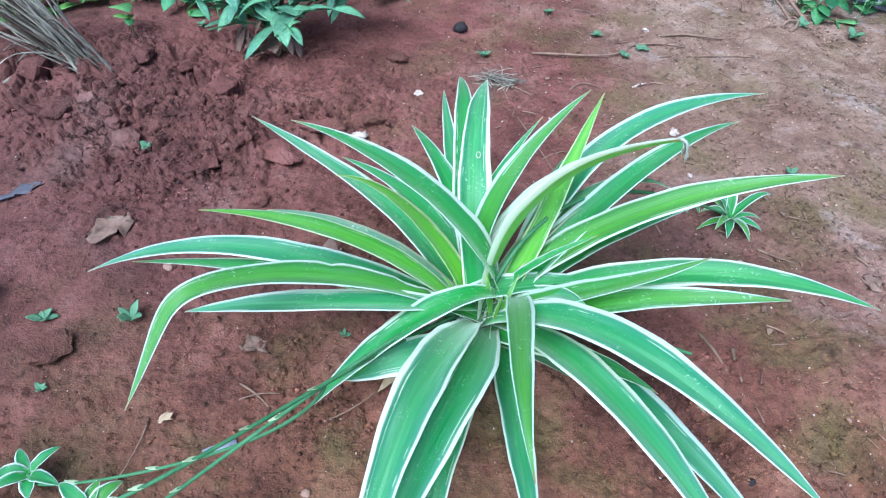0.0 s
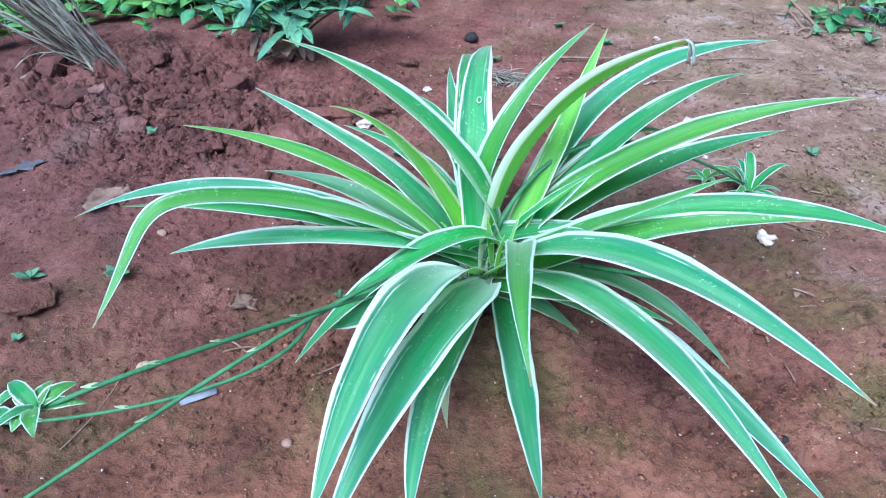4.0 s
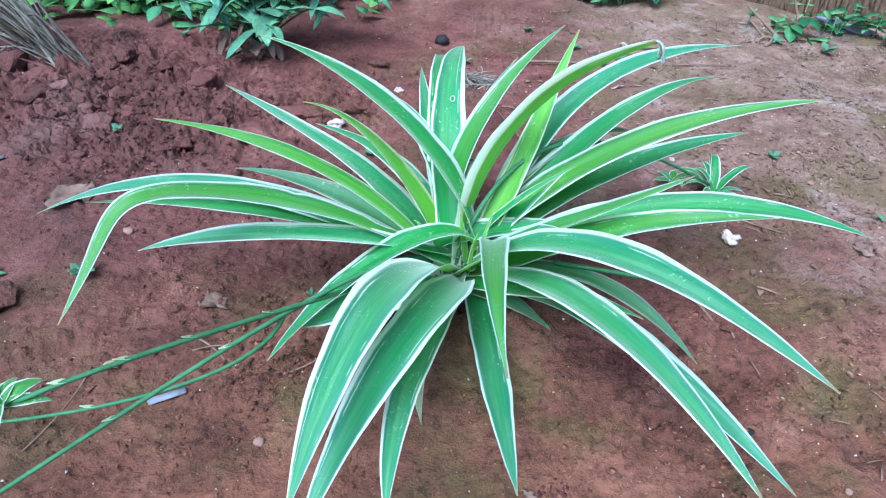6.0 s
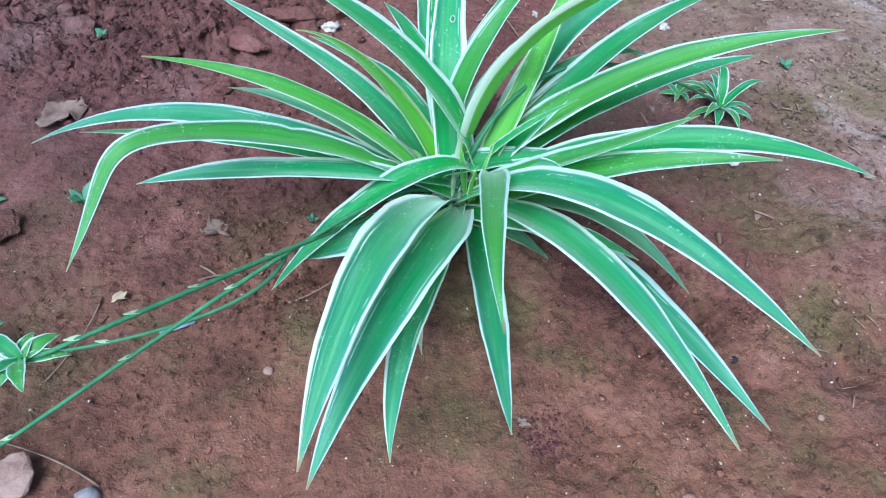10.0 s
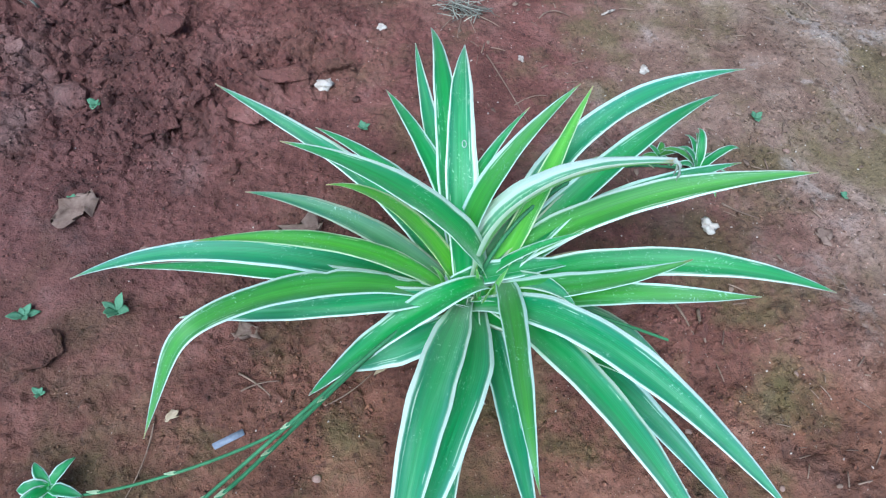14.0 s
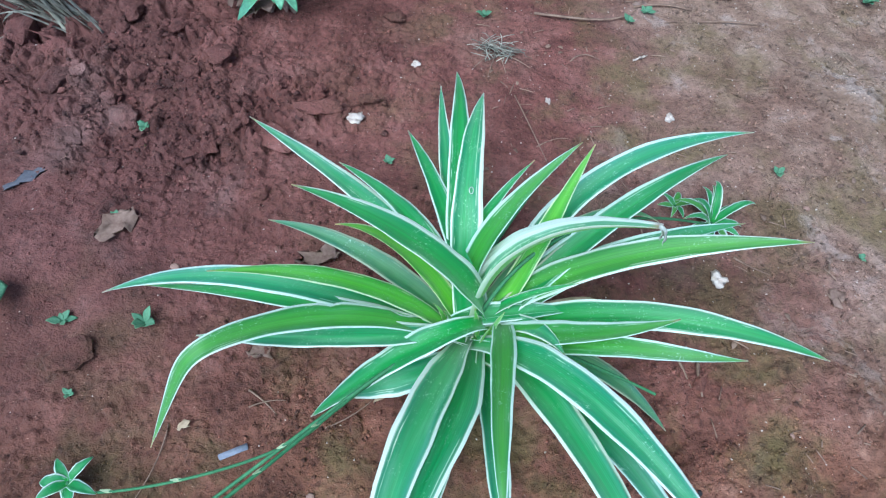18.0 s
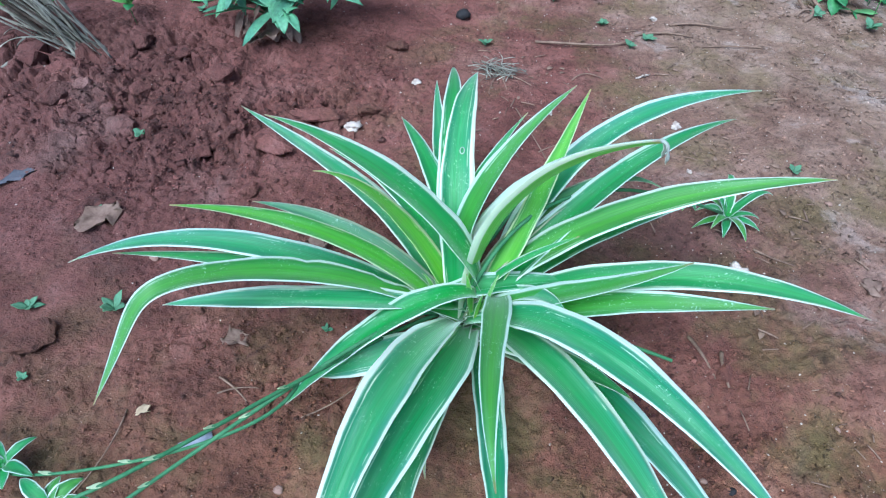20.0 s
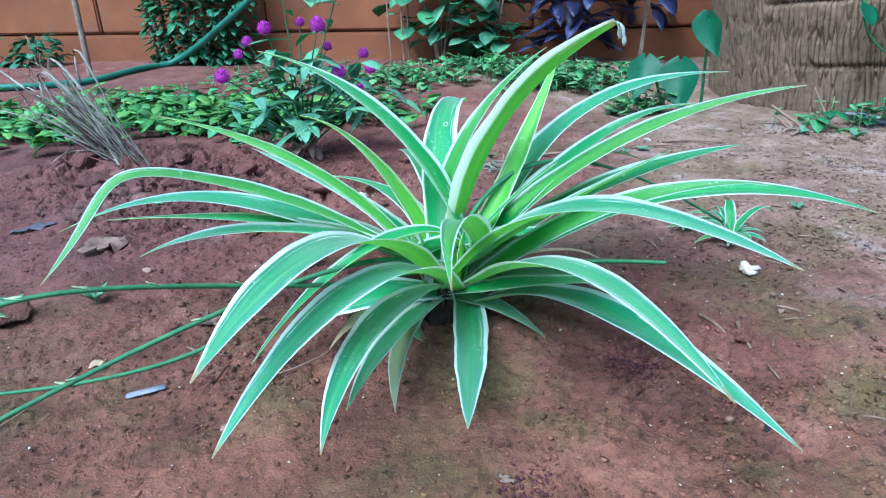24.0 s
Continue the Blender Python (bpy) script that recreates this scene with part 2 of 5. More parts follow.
    dash = ramp(nt, lengthwise(30.0, 46.0, 19.0, 2, 0.5, 1.2), [(0.665, (0, 0, 0)), (0.70, (0.8, 0.8, 0.8))]).outputs[0]
    dot = ramp(nt, noise_tex(nt, 300, 2, 0.5, co, 2.0).outputs[0], [(0.65, (0, 0, 0)), (0.70, (0.8, 0.8, 0.8))]).outputs[0]
    col = mix(nt, maths(nt, 'MULTIPLY', maths(nt, 'MAXIMUM', dash, dot), where), col, (0.58, 0.78, 0.66))
    # tip and edge scorch
    tip = ramp(nt, maths(nt, 'ADD', v, maths(nt, 'MULTIPLY_ADD', edge, 0.05, -0.025)), [(0.965, (0, 0, 0)), (0.992, (0.8, 0.8, 0.8))])
    col = mix(nt, tip.outputs[0], col, (0.40, 0.24, 0.13))
    if dry:
        dn = ramp(nt, edge, [(0.35, (0, 0, 0)), (0.7, (dry * 1.6,) * 3)])
        col = mix(nt, dn.outputs[0], col, (0.42, 0.36, 0.18))
    var = ramp(nt, info, [(0, (0.82, 0.90, 0.9)), (0.5, (1, 1, 1)), (1, (1.10, 1.05, 0.95))])
    col = mix(nt, 1.0, col, var.outputs[0], 'MULTIPLY')
    nt.links.new(col, p.inputs["Base Color"])
    p.inputs["Roughness"].default_value = 0.38
    p.inputs["Specular IOR Level"].default_value = 0.4
    p.inputs["Coat Weight"].default_value = 0.12
    p.inputs["Coat Roughness"].default_value = 0.35
    p.inputs["Sheen Weight"].default_value = min(0.85, 0.2 + sheen_amount * 2.5)
    p.inputs["Sheen Roughness"].default_value = 0.36
    p.inputs["Sheen Tint"].default_value = (0.86, 1.0, 0.93, 1)
    ve = maths(nt, 'SINE', maths(nt, 'MULTIPLY', u, 120.0))
    bump(nt, p, maths(nt, 'ADD', maths(nt, 'MULTIPLY', ve, 0.5), streak), 0.3, 0.0007)
    tr = nt.nodes.new("ShaderNodeBsdfTranslucent")
    bright = mix(nt, 0.5, mix(nt, 1.0, col, (1.8, 1.6, 0.6), 'MULTIPLY'), (0.62, 0.95, 0.34))
    bright = mix(nt, mk.outputs[0], bright, margin)
    nt.links.new(bright, tr.inputs[0])
    ms = nt.nodes.new("ShaderNodeMixShader")
    ms.inputs[0].default_value = 0.58 if under else 0.38
    nt.links.new(p.outputs[0], ms.inputs[1])
    nt.links.new(tr.outputs[0], ms.inputs[2])
    nt.links.new(ms.outputs[0], nt.nodes["Material Output"].inputs[0])
    return m


def plain_material(name, dark, light, scale=30.0, rough=0.7, relief=0.001, metal=0.0, random_by=0.0, translucent=0.0):
    """A surface whose colour wanders between two tones at two scales."""
    m, nt, p = material(name)
    co = nt.nodes.new("ShaderNodeTexCoord").outputs["Object"]
    a = noise_tex(nt, scale, 5, 0.6, co)
    b = noise_tex(nt, scale * 7, 3, 0.6, co)
    f = maths(nt, 'ADD', maths(nt, 'MULTIPLY', a.outputs[0], 0.65), maths(nt, 'MULTIPLY', b.outputs[0], 0.35))
    col = ramp(nt, f, [(0.32, dark), (0.68, light)]).outputs[0]
    if random_by:
        info = nt.nodes.new("ShaderNodeNewGeometry").outputs["Random Per Island"]
        lo, hi = 1 - random_by, 1 + random_by
        col = mix(nt, 1.0, col, ramp(nt, info, [(0, (lo, lo, lo)), (1, (hi, hi, hi))]).outputs[0], 'MULTIPLY')
    nt.links.new(col, p.inputs["Base Color"])
    p.inputs["Roughness"].default_value = rough
    p.inputs["Metallic"].default_value = metal
    p.inputs["Specular IOR Level"].default_value = 0.25
    bump(nt, p, b.outputs[0], 0.5, relief)
    if translucent:
        tr = nt.nodes.new("ShaderNodeBsdfTranslucent")
        nt.links.new(mix(nt, 1.0, col, (1.2, 1.4, 0.5), 'MULTIPLY'), tr.inputs[0])
        ms = nt.nodes.new("ShaderNodeMixShader")
        ms.inputs[0].default_value = translucent
        nt.links.new(p.outputs[0], ms.inputs[1])
        nt.links.new(tr.outputs[0], ms.inputs[2])
        nt.links.new(ms.outputs[0], nt.nodes["Material Output"].inputs[0])
    return m


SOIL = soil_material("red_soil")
CRUMB = soil_material("soil_crumbs", 1.0)
CLOD = soil_material("soil_clods", 0.25)
CREAM = (0.79, 0.91, 0.80)
LEAF_COOL = leaf_material("variegated_leaf", [(0.006, 0.125, 0.027), (0.018, 0.245, 0.048), (0.05, 0.38, 0.085)], CREAM)
LEAF_MID = leaf_material("variegated_leaf_young", [(0.026, 0.14, 0.010), (0.060, 0.265, 0.019), (0.12, 0.40, 0.04)], CREAM)
LEAF_LIME = leaf_material("variegated_leaf_new", [(0.06, 0.27, 0.010), (0.12, 0.41, 0.016), (0.20, 0.52, 0.04)], (0.78, 0.88, 0.52), rim=0.87)
# copy for leaves that face the sky, with more sheen painted in
LEAF_SHEEN = leaf_material("variegated_leaf_sheen", [(0.005, 0.135, 0.046), (0.013, 0.245, 0.080), (0.038, 0.37, 0.13)], CREAM, sheen_amount=0.26, rim=0.81)
LEAF_BROAD = leaf_material("variegated_leaf_wide_margin", [(0.02, 0.17, 0.06), (0.05, 0.29, 0.10), (0.12, 0.46, 0.17)], CREAM, sheen_amount=0.56, rim=0.62)
# undersides: daylight coming through the leaf is painted in as bright lime
LEAF_UNDER_LIT = leaf_material("variegated_leaf_lit_underside", [(0.17, 0.45, 0.03), (0.28, 0.61, 0.05), (0.40, 0.72, 0.11)], (0.84, 0.92, 0.80), under=True, rim=0.87)
LEAF_BROAD_UNDER_LIT = leaf_material("variegated_leaf_wide_margin_lit_underside", [(0.12, 0.40, 0.03), (0.22, 0.56, 0.06), (0.34, 0.70, 0.12)], (0.86, 0.92, 0.72), under=True, rim=0.66)
LEAF_DRY = leaf_material("variegated_leaf_dry", [(0.14, 0.19, 0.07), (0.25, 0.31, 0.12), (0.37, 0.40, 0.19)], (0.66, 0.63, 0.46), dry=0.3)
LEAF_OLD = leaf_material("variegated_leaf_old", [(0.03, 0.15, 0.055), (0.055, 0.23, 0.085), (0.12, 0.33, 0.13)], (0.42, 0.50, 0.32), dry=0.05)
STALK = plain_material("green_stalk", (0.03, 0.115, 0.045), (0.075, 0.21, 0.09), 60, 0.6)
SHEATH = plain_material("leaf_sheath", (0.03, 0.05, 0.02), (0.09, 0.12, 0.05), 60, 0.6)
BRACT = plain_material("pale_bract", (0.30, 0.42, 0.24), (0.55, 0.62, 0.42), 80, 0.6, translucent=0.3)
FRAY = plain_material("frayed_leaf", (0.35, 0.38, 0.34), (0.68, 0.71, 0.66), 120, 0.7, translucent=0.3)
DRYLEAF = plain_material("dry_leaf", (0.12, 0.074, 0.055), (0.28, 0.195, 0.15), 45, 0.8, translucent=0.15)
PALEDRY = plain_material("pale_dry_leaf", (0.34, 0.25, 0.155), (0.56, 0.46, 0.32), 45, 0.75, translucent=0.2)
BROWNSTRAW = plain_material("brown_straw", (0.022, 0.018, 0.014), (0.13, 0.105, 0.078), 25, 0.85, random_by=0.4)
STRAW = plain_material("straw", (0.06, 0.056, 0.044), (0.40, 0.39, 0.31), 25, 0.8, random_by=0.75)
SEEDLING = plain_material("seedling_leaf", (0.07, 0.17, 0.095), (0.17, 0.33, 0.19), 60, 0.6, random_by=0.3, translucent=0.25)
TARO = plain_material("taro_leaf", (0.007, 0.060, 0.027), (0.024, 0.125, 0.056), 14, 0.45, translucent=0.2)
FLOWER = plain_material("magenta_bract", (0.30, 0.03, 0.30), (0.58, 0.10, 0.55), 150, 0.65, random_by=0.25)
WOOD = plain_material("grey_wood", (0.12, 0.095, 0.07), (0.30, 0.25, 0.19), 40, 0.85)
TWIG = plain_material("dry_twig", (0.10, 0.062, 0.043), (0.28, 0.195, 0.14), 60, 0.85, random_by=0.3)
STONE = plain_material("reddish_stone", (0.19, 0.11, 0.08), (0.34, 0.23, 0.18), 40, 0.8, 0.002)
GREYSTONE = plain_material("grey_stone", (0.14, 0.13, 0.13), (0.28, 0.26, 0.26), 40, 0.8, 0.002)
SHELL = plain_material("white_chalky", (0.34, 0.27, 0.21), (0.64, 0.58, 0.51), 90, 0.7)
CHAR = plain_material("charcoal", (0.008, 0.008, 0.009), (0.03, 0.028, 0.028), 60, 0.7, 0.002)
FOIL = plain_material("grey_plastic", (0.15, 0.165, 0.20), (0.30, 0.32, 0.37), 60, 0.35)
SLATE = plain_material("slate_grey_film", (0.045, 0.048, 0.060), (0.12, 0.12, 0.135), 60, 0.6)
GRANULE = plain_material("wine_red_granules", (0.045, 0.014, 0.018), (0.12, 0.04, 0.045), 90, 0.7, random_by=0.4)
DARK_CROWN = plain_material("dark_base", (0.014, 0.010, 0.008), (0.05, 0.036, 0.026), 120, 0.9, 0.003)
HOSE = plain_material("green_hose", (0.020, 0.10, 0.065), (0.045, 0.17, 0.115), 12, 0.5)
BARK = plain_material("fibrous_bark", (0.072, 0.049, 0.030), (0.195, 0.138, 0.088), 22, 0.95, 0.004)


def foliage_material(name, shade, fresh, dull, translucent=0.3):
    """Small leaves: each its own mix of a deep, a fresh and a dull green."""
    m, nt, p = material(name)
    info = nt.nodes.new("ShaderNodeNewGeometry").outputs["Random Per Island"]
    co = nt.nodes.new("ShaderNodeTexCoord").outputs["Object"]
    col = ramp(nt, info, [(0.0, shade), (0.45, fresh), (0.75, dull), (1.0, fresh)]).outputs[0]
    patch = noise_tex(nt, 14, 3, 0.6, co)
    col = mix(nt, 1.0, col, ramp(nt, patch.outputs[0], [(0.3, (0.6, 0.68, 0.75)), (0.6, (1.15, 1.1, 0.9))]).outputs[0], 'MULTIPLY')
    fine = noise_tex(nt, 220, 3, 0.6, co)
    col = mix(nt, 1.0, col, ramp(nt, fine.outputs[0], [(0.3, (0.8, 0.8, 0.8)), (0.7, (1.2, 1.2, 1.2))]).outputs[0], 'MULTIPLY')
    nt.links.new(col, p.inputs["Base Color"])
    p.inputs["Roughness"].default_value = 0.5
    p.inputs["Specular IOR Level"].default_value = 0.4
    bump(nt, p, fine.outputs[0], 0.4, 0.0008)
    tr = nt.nodes.new("ShaderNodeBsdfTranslucent")
    nt.links.new(mix(nt, 1.0, col, (1.5, 1.4, 0.5), 'MULTIPLY'), tr.inputs[0])
    ms = nt.nodes.new("ShaderNodeMixShader")
    ms.inputs[0].default_value = translucent
    nt.links.new(p.outputs[0], ms.inputs[1])
    nt.links.new(tr.outputs[0], ms.inputs[2])
    nt.links.new(ms.outputs[0], nt.nodes["Material Output"].inputs[0])
    return m


BUSH = foliage_material("bush_leaf", (0.05, 0.20, 0.125), (0.12, 0.35, 0.205), (0.19, 0.40, 0.30))
WEED = foliage_material("weed_leaf", (0.035, 0.16, 0.07), (0.11, 0.34, 0.12), (0.20, 0.38, 0.19))
LUSH = foliage_material("lush_weed_leaf", (0.035, 0.17, 0.055), (0.16, 0.37, 0.085), (0.12, 0.36, 0.17))
CREEPER = foliage_material("creeper_leaf", (0.035, 0.14, 0.075), (0.08, 0.27, 0.13), (0.13, 0.31, 0.20))
IVY = foliage_material("ivy_leaf", (0.025, 0.12, 0.06), (0.05, 0.21, 0.10), (0.08, 0.25, 0.15))
VIOLET = foliage_material("violet_leaf", (0.012, 0.014, 0.045), (0.03, 0.035, 0.13), (0.05, 0.06, 0.16), 0.1)


def wall_material():
    m, nt, p = material("orange_paint")
    co = position(nt)
    a = noise_tex(nt, 4, 5, 0.6, co)
    b = noise_tex(nt, 60, 4, 0.6, co)
    col = ramp(nt, a.outputs[0], [(0.3, (0.13, 0.040, 0.011)), (0.55, (0.20, 0.068, 0.019)), (0.75, (0.245, 0.092, 0.032))]).outputs[0]
    # mud splash and grime, blotchy
    g = ramp(nt, noise_tex(nt, 9, 5, 0.7, co).outputs[0], [(0.55, (0, 0, 0)), (0.75, (0.55, 0.55, 0.55))])
    col = mix(nt, g.outputs[0], col, (0.11, 0.07, 0.05))
    nt.links.new(col, p.inputs["Base Color"])
    p.inputs["Roughness"].default_value = 0.75
    bump(nt, p, b.outputs[0], 0.5, 0.002)
    return m


ORANGE = wall_material()


# ---------- helpers for shapes ----------
def part(name, bm, mat, parent=None, label="", smooth=True):
    """Links a bmesh as one mesh object under a thing."""
    me = bpy.data.meshes.new(name)
    bm.to_mesh(me)
    bm.free()
    if smooth:
        me.shade_smooth()
    me.materials.append(mat)
    ob = new(name, me)
    ob.parent = parent
    if label:
        ob["label"] = label
    return ob


def raw(name, verts, faces, mat, parent=None, label="", smooth=True, uvs=None, under=None):
    me = bpy.data.meshes.new(name)
    me.from_pydata([tuple(v) for v in verts], [], faces)
    if uvs is not None:
        layer = me.uv_layers.new(name="UVMap")
        idx = np.empty(len(me.loops), dtype=np.int32)
        me.loops.foreach_get("vertex_index", idx)
        layer.data.foreach_set("uv", np.asarray(uvs, dtype=np.float32)[idx].ravel())
    if smooth:
        me.shade_smooth()
    me.materials.append(mat)
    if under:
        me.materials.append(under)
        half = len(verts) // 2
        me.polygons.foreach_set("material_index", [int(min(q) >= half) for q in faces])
    me.update()
    ob = new(name, me)
    ob.parent = parent
    if label:
        ob["label"] = label
    return ob


def empty(name, at=(0, 0, 0), label="", category="", group="", kind=""):
    ob = new(name)
    ob.location = at
    ob.empty_display_size = 0.02
    return tagged(ob, label, category, group, kind)


def bezier(points, n):
    pts = np.array(points, dtype=float)
    k = len(pts) - 1
    u = np.linspace(0, 1, n)[:, None]
    return sum(math.comb(k, i) * u ** i * (1 - u) ** (k - i) * pts[i] for i in range(k + 1))


def unit(v):
    return v / np.maximum(np.linalg.norm(v, axis=-1, keepdims=True), 1e-9)


def hash01(i, j, seed):
    h = (i * 374761393 + j * 668265263 + seed * 974634777) & 0xFFFFFFFF
    h = ((h ^ (h >> 13)) * 1274126177) & 0xFFFFFFFF
    return ((h ^ (h >> 16)) & 0xFFFF) / 65535.0


def vnoise(x, y, seed):
    xi, yi = np.floor(x).astype(np.int64), np.floor(y).astype(np.int64)
    fx, fy = x - xi, y - yi
    fx, fy = fx * fx * (3 - 2 * fx), fy * fy * (3 - 2 * fy)
    a, b = hash01(xi, yi, seed), hash01(xi + 1, yi, seed)
    c, d = hash01(xi, yi + 1, seed), hash01(xi + 1, yi + 1, seed)
    return (a + (b - a) * fx) * (1 - fy) + (c + (d - c) * fx) * fy - 0.5


def bumpy(x, y, cx, cy, r):
    return np.exp(-((x - cx) ** 2 + (y - cy) ** 2) / (r * r))


def cells(x, y, seed):
    """A jittered lattice of crumbs: each place's own random number and how far inside its crumb it lies."""
    xi, yi = np.floor(x).astype(np.int64), np.floor(y).astype(np.int64)
    f1, f2, own = np.full(x.shape, 9.0), np.full(x.shape, 9.0), np.zeros(x.shape)
    for i in (-1, 0, 1):
        for j in (-1, 0, 1):
            a, b = hash01(xi + i, yi + j, seed), hash01(xi + i, yi + j, seed + 50)
            d = np.hypot(xi + i + 0.1 + 0.8 * a - x, yi + j + 0.1 + 0.8 * b - y)
            nearer = d < f1
            f2 = np.where(nearer, f1, np.minimum(f2, d))
            own = np.where(nearer, hash01(xi + i, yi + j, seed + 90), own)
            f1 = np.where(nearer, d, f1)
    return own, f2 - f1


def clods(x, y, size, seed, share=0.6, crack=0.25):
    """Blocky lumps with flat tops and steep sides; a share of the lattice is bare."""
    wx = x / size + 0.55 * vnoise(x / size * 1.7, y / size * 1.7, seed + 3) + 0.3 * vnoise(x / size * 5, y / size * 5, seed + 4)
    wy = y / size + 0.55 * vnoise(x / size * 1.7, y / size * 1.7, seed + 5) + 0.3 * vnoise(x / size * 5, y / size * 5, seed + 6)
    own, inside = cells(wx, wy, seed)
    k = np.clip(inside / 0.34, 0, 1)
    return (np.clip(own - (1 - share), 0, 1) / share * (k * k * (3 - 2 * k)) - crack * (1 - k) ** 2) * size


PITS = [(0.322, 0.396, 0.007, 0.014), (0.312, 0.411, 0.008, 0.012), (0.330, 0.379, 0.008, 0.014), (0.336, 0.366, 0.006, 0.010), (0.285, 0.342, 0.005, 0.010), (0.225, 0.262, 0.022, 0.010), (0.363, 0.321, 0.010, 0.008), (-0.26, 0.80, 0.04, 0.014),
        (0.36, 0.215, 0.016, 0.006), (-0.15, 0.86, 0.05, 0.010), (0.02, 0.385, 0.03, 0.007), (0.47, 0.335, 0.02, 0.004), (0.431, 0.334, 0.012, 0.006), (0.078, 0.609, 0.016, 0.014), (-0.42, 0.815, 0.03, 0.018)]


pit_rng = random.Random(23)
PITS += [(pit_rng.uniform(0.18, 0.62), pit_rng.uniform(0.24, 0.75), pit_rng.uniform(0.003, 0.007), pit_rng.uniform(0.003, 0.006)) for _ in range(34)]


def dug(x, y):
    """Where the soil has been turned over."""
    return np.clip(1.1 * bumpy(x, y, -0.27, 0.72, 0.13) + 0.8 * bumpy(x, y, -0.19, 0.665, 0.07) + 0.8 * bumpy(x, y, -0.30, 0.84, 0.12) + 0.7 * bumpy(x, y, -0.42, 0.80, 0.10)
                   + 0.3 * bumpy(x, y, -0.03, 0.90, 0.13) + 0.55 * bumpy(x, y, -0.06, 0.74, 0.07) + 0.8 * bumpy(x, y, 0.10, 0.60, 0.07), 0, 1)


def height(x, y):
    """The lie of the bare soil."""
    x, y = np.asarray(x, dtype=float), np.asarray(y, dtype=float)
    far = np.clip((np.hypot(x - 0.1, y - 0.6) - 1.2) / 2.0, 0, 1)
    z = 0.016 * vnoise(x * 4.2, y * 4.2, 1) + 0.010 * vnoise(x * 11, y * 11, 2)
    z = z + 0.018 * bumpy(x, y, 0.72, 0.74, 0.34) + 0.012 * bumpy(x, y, 0.14, 0.45, 0.10)
    z = z + 0.03 * bumpy(x, y, 0.05, 1.55, 0.30) + 0.02 * bumpy(x, y, -0.45, 0.86, 0.09)
    turned = dug(x, y)
    patch = np.clip(0.5 + 2.4 * vnoise(x * 9, y * 9, 21), 0, 1)
    z = z + turned * (0.014 * vnoise(x * 17, y * 17, 4) + 0.72 * clods(x, y, 0.034, 61, 0.6) * patch + 0.66 * clods(x, y, 0.017, 64, 0.6) + 0.32 * clods(x, y, 0.0085, 67, 0.6))
    worn = np.clip(0.28 + 1.6 * vnoise(x * 7, y * 7, 12) + 0.35 * np.clip((0.46 - y) * 6, 0, 1) + 0.45 * bumpy(x, y, 0.30, 0.42, 0.14) + 0.45 * bumpy(x, y, 0.02, 0.46, 0.14) + 0.25 * bumpy(x, y, 0.55, 0.85, 0.30), 0.0, 1) * (1 - turned)
    z = z + worn * (0.40 * clods(x, y, 0.0105, 71, 0.38, 0.0) + 0.50 * clods(x, y, 0.0058, 74, 0.45, 0.0))
    z = z + 0.0036 * vnoise(x * 42, y * 42, 6) + 0.0018 * vnoise(x * 160, y * 160, 7) * (0.25 + 0.75 * np.maximum(worn, turned))
    for cx, cy, r, d in PITS:
        z = z - d * bumpy(x, y, cx, cy, r)
    return z * (1 - far)


def on_ground(x, y, up=0.0):
    return (x, y, float(height(x, y)) + up)


# ---------- ground ----------
def axis(lo, hi, step, reach):
    core = np.arange(lo, hi + step / 2, step)
    out, d = [], step
    while not out or out[-1] < reach:
        d *= 1.12
        out.append((out[-1] if out else 0) + d)
    out = np.array(out)
    return np.concatenate([(lo - out)[::-1], core, hi + out])


gx, gy = axis(-0.52, 0.72, 0.0018, 60), axis(0.13, 1.06, 0.0018, 60)
mx, my = np.meshgrid(gx, gy)
mz = height(mx, my)
nx, ny = len(gx), len(gy)
ids = np.arange(nx * ny).reshape(ny, nx)
quads = np.stack([ids[:-1, :-1], ids[:-1, 1:], ids[1:, 1:], ids[1:, :-1]], -1).reshape(-1, 4)
gme = bpy.data.meshes.new("ground")
gme.vertices.add(nx * ny)
gme.vertices.foreach_set("co", np.stack([mx, my, mz], -1).astype(np.float32).ravel())
gme.loops.add(quads.size)
gme.loops.foreach_set("vertex_index", quads.astype(np.int32).ravel())
gme.polygons.add(len(quads))
gme.polygons.foreach_set("loop_start", np.arange(0, quads.size, 4, dtype=np.int32))
gme.update(calc_edges=True)
gme.shade_smooth()
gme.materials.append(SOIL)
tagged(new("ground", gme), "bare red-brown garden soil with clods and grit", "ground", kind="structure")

# ---------- orange garden wall ----------
WALL_Y = 2.18


def box(bm, x0, x1, y0, y1, z0, z1, bevel=0.0):
    m = bmesh.ops.create_cube(bm, size=1, matrix=Matrix.LocRotScale(((x0 + x1) / 2, (y0 + y1) / 2, (z0 + z1) / 2), None, (x1 - x0, y1 - y0, z1 - z0)))
    if bevel:
        es = list({e for v in m["verts"] for e in v.link_edges})
        bmesh.ops.bevel(bm, geom=es, offset=bevel, segments=2, affect='EDGES')


wall = empty("wall_north", (0, WALL_Y, 0), "orange-painted garden wall with raised panels and plinth", "wall", kind="structure")
bm = bmesh.new()
box(bm, -4.5, 4.5, 0.02, 0.2, -0.1, 2.0)
part("wall_core", bm, ORANGE, wall, smooth=False)
bm = bmesh.new()
box(bm, -4.5, 4.5, -0.028, 0.018, -0.1, 0.085, 0.006)
part("plinth", bm, ORANGE, wall, smooth=False)
px, k = -4.48, 0
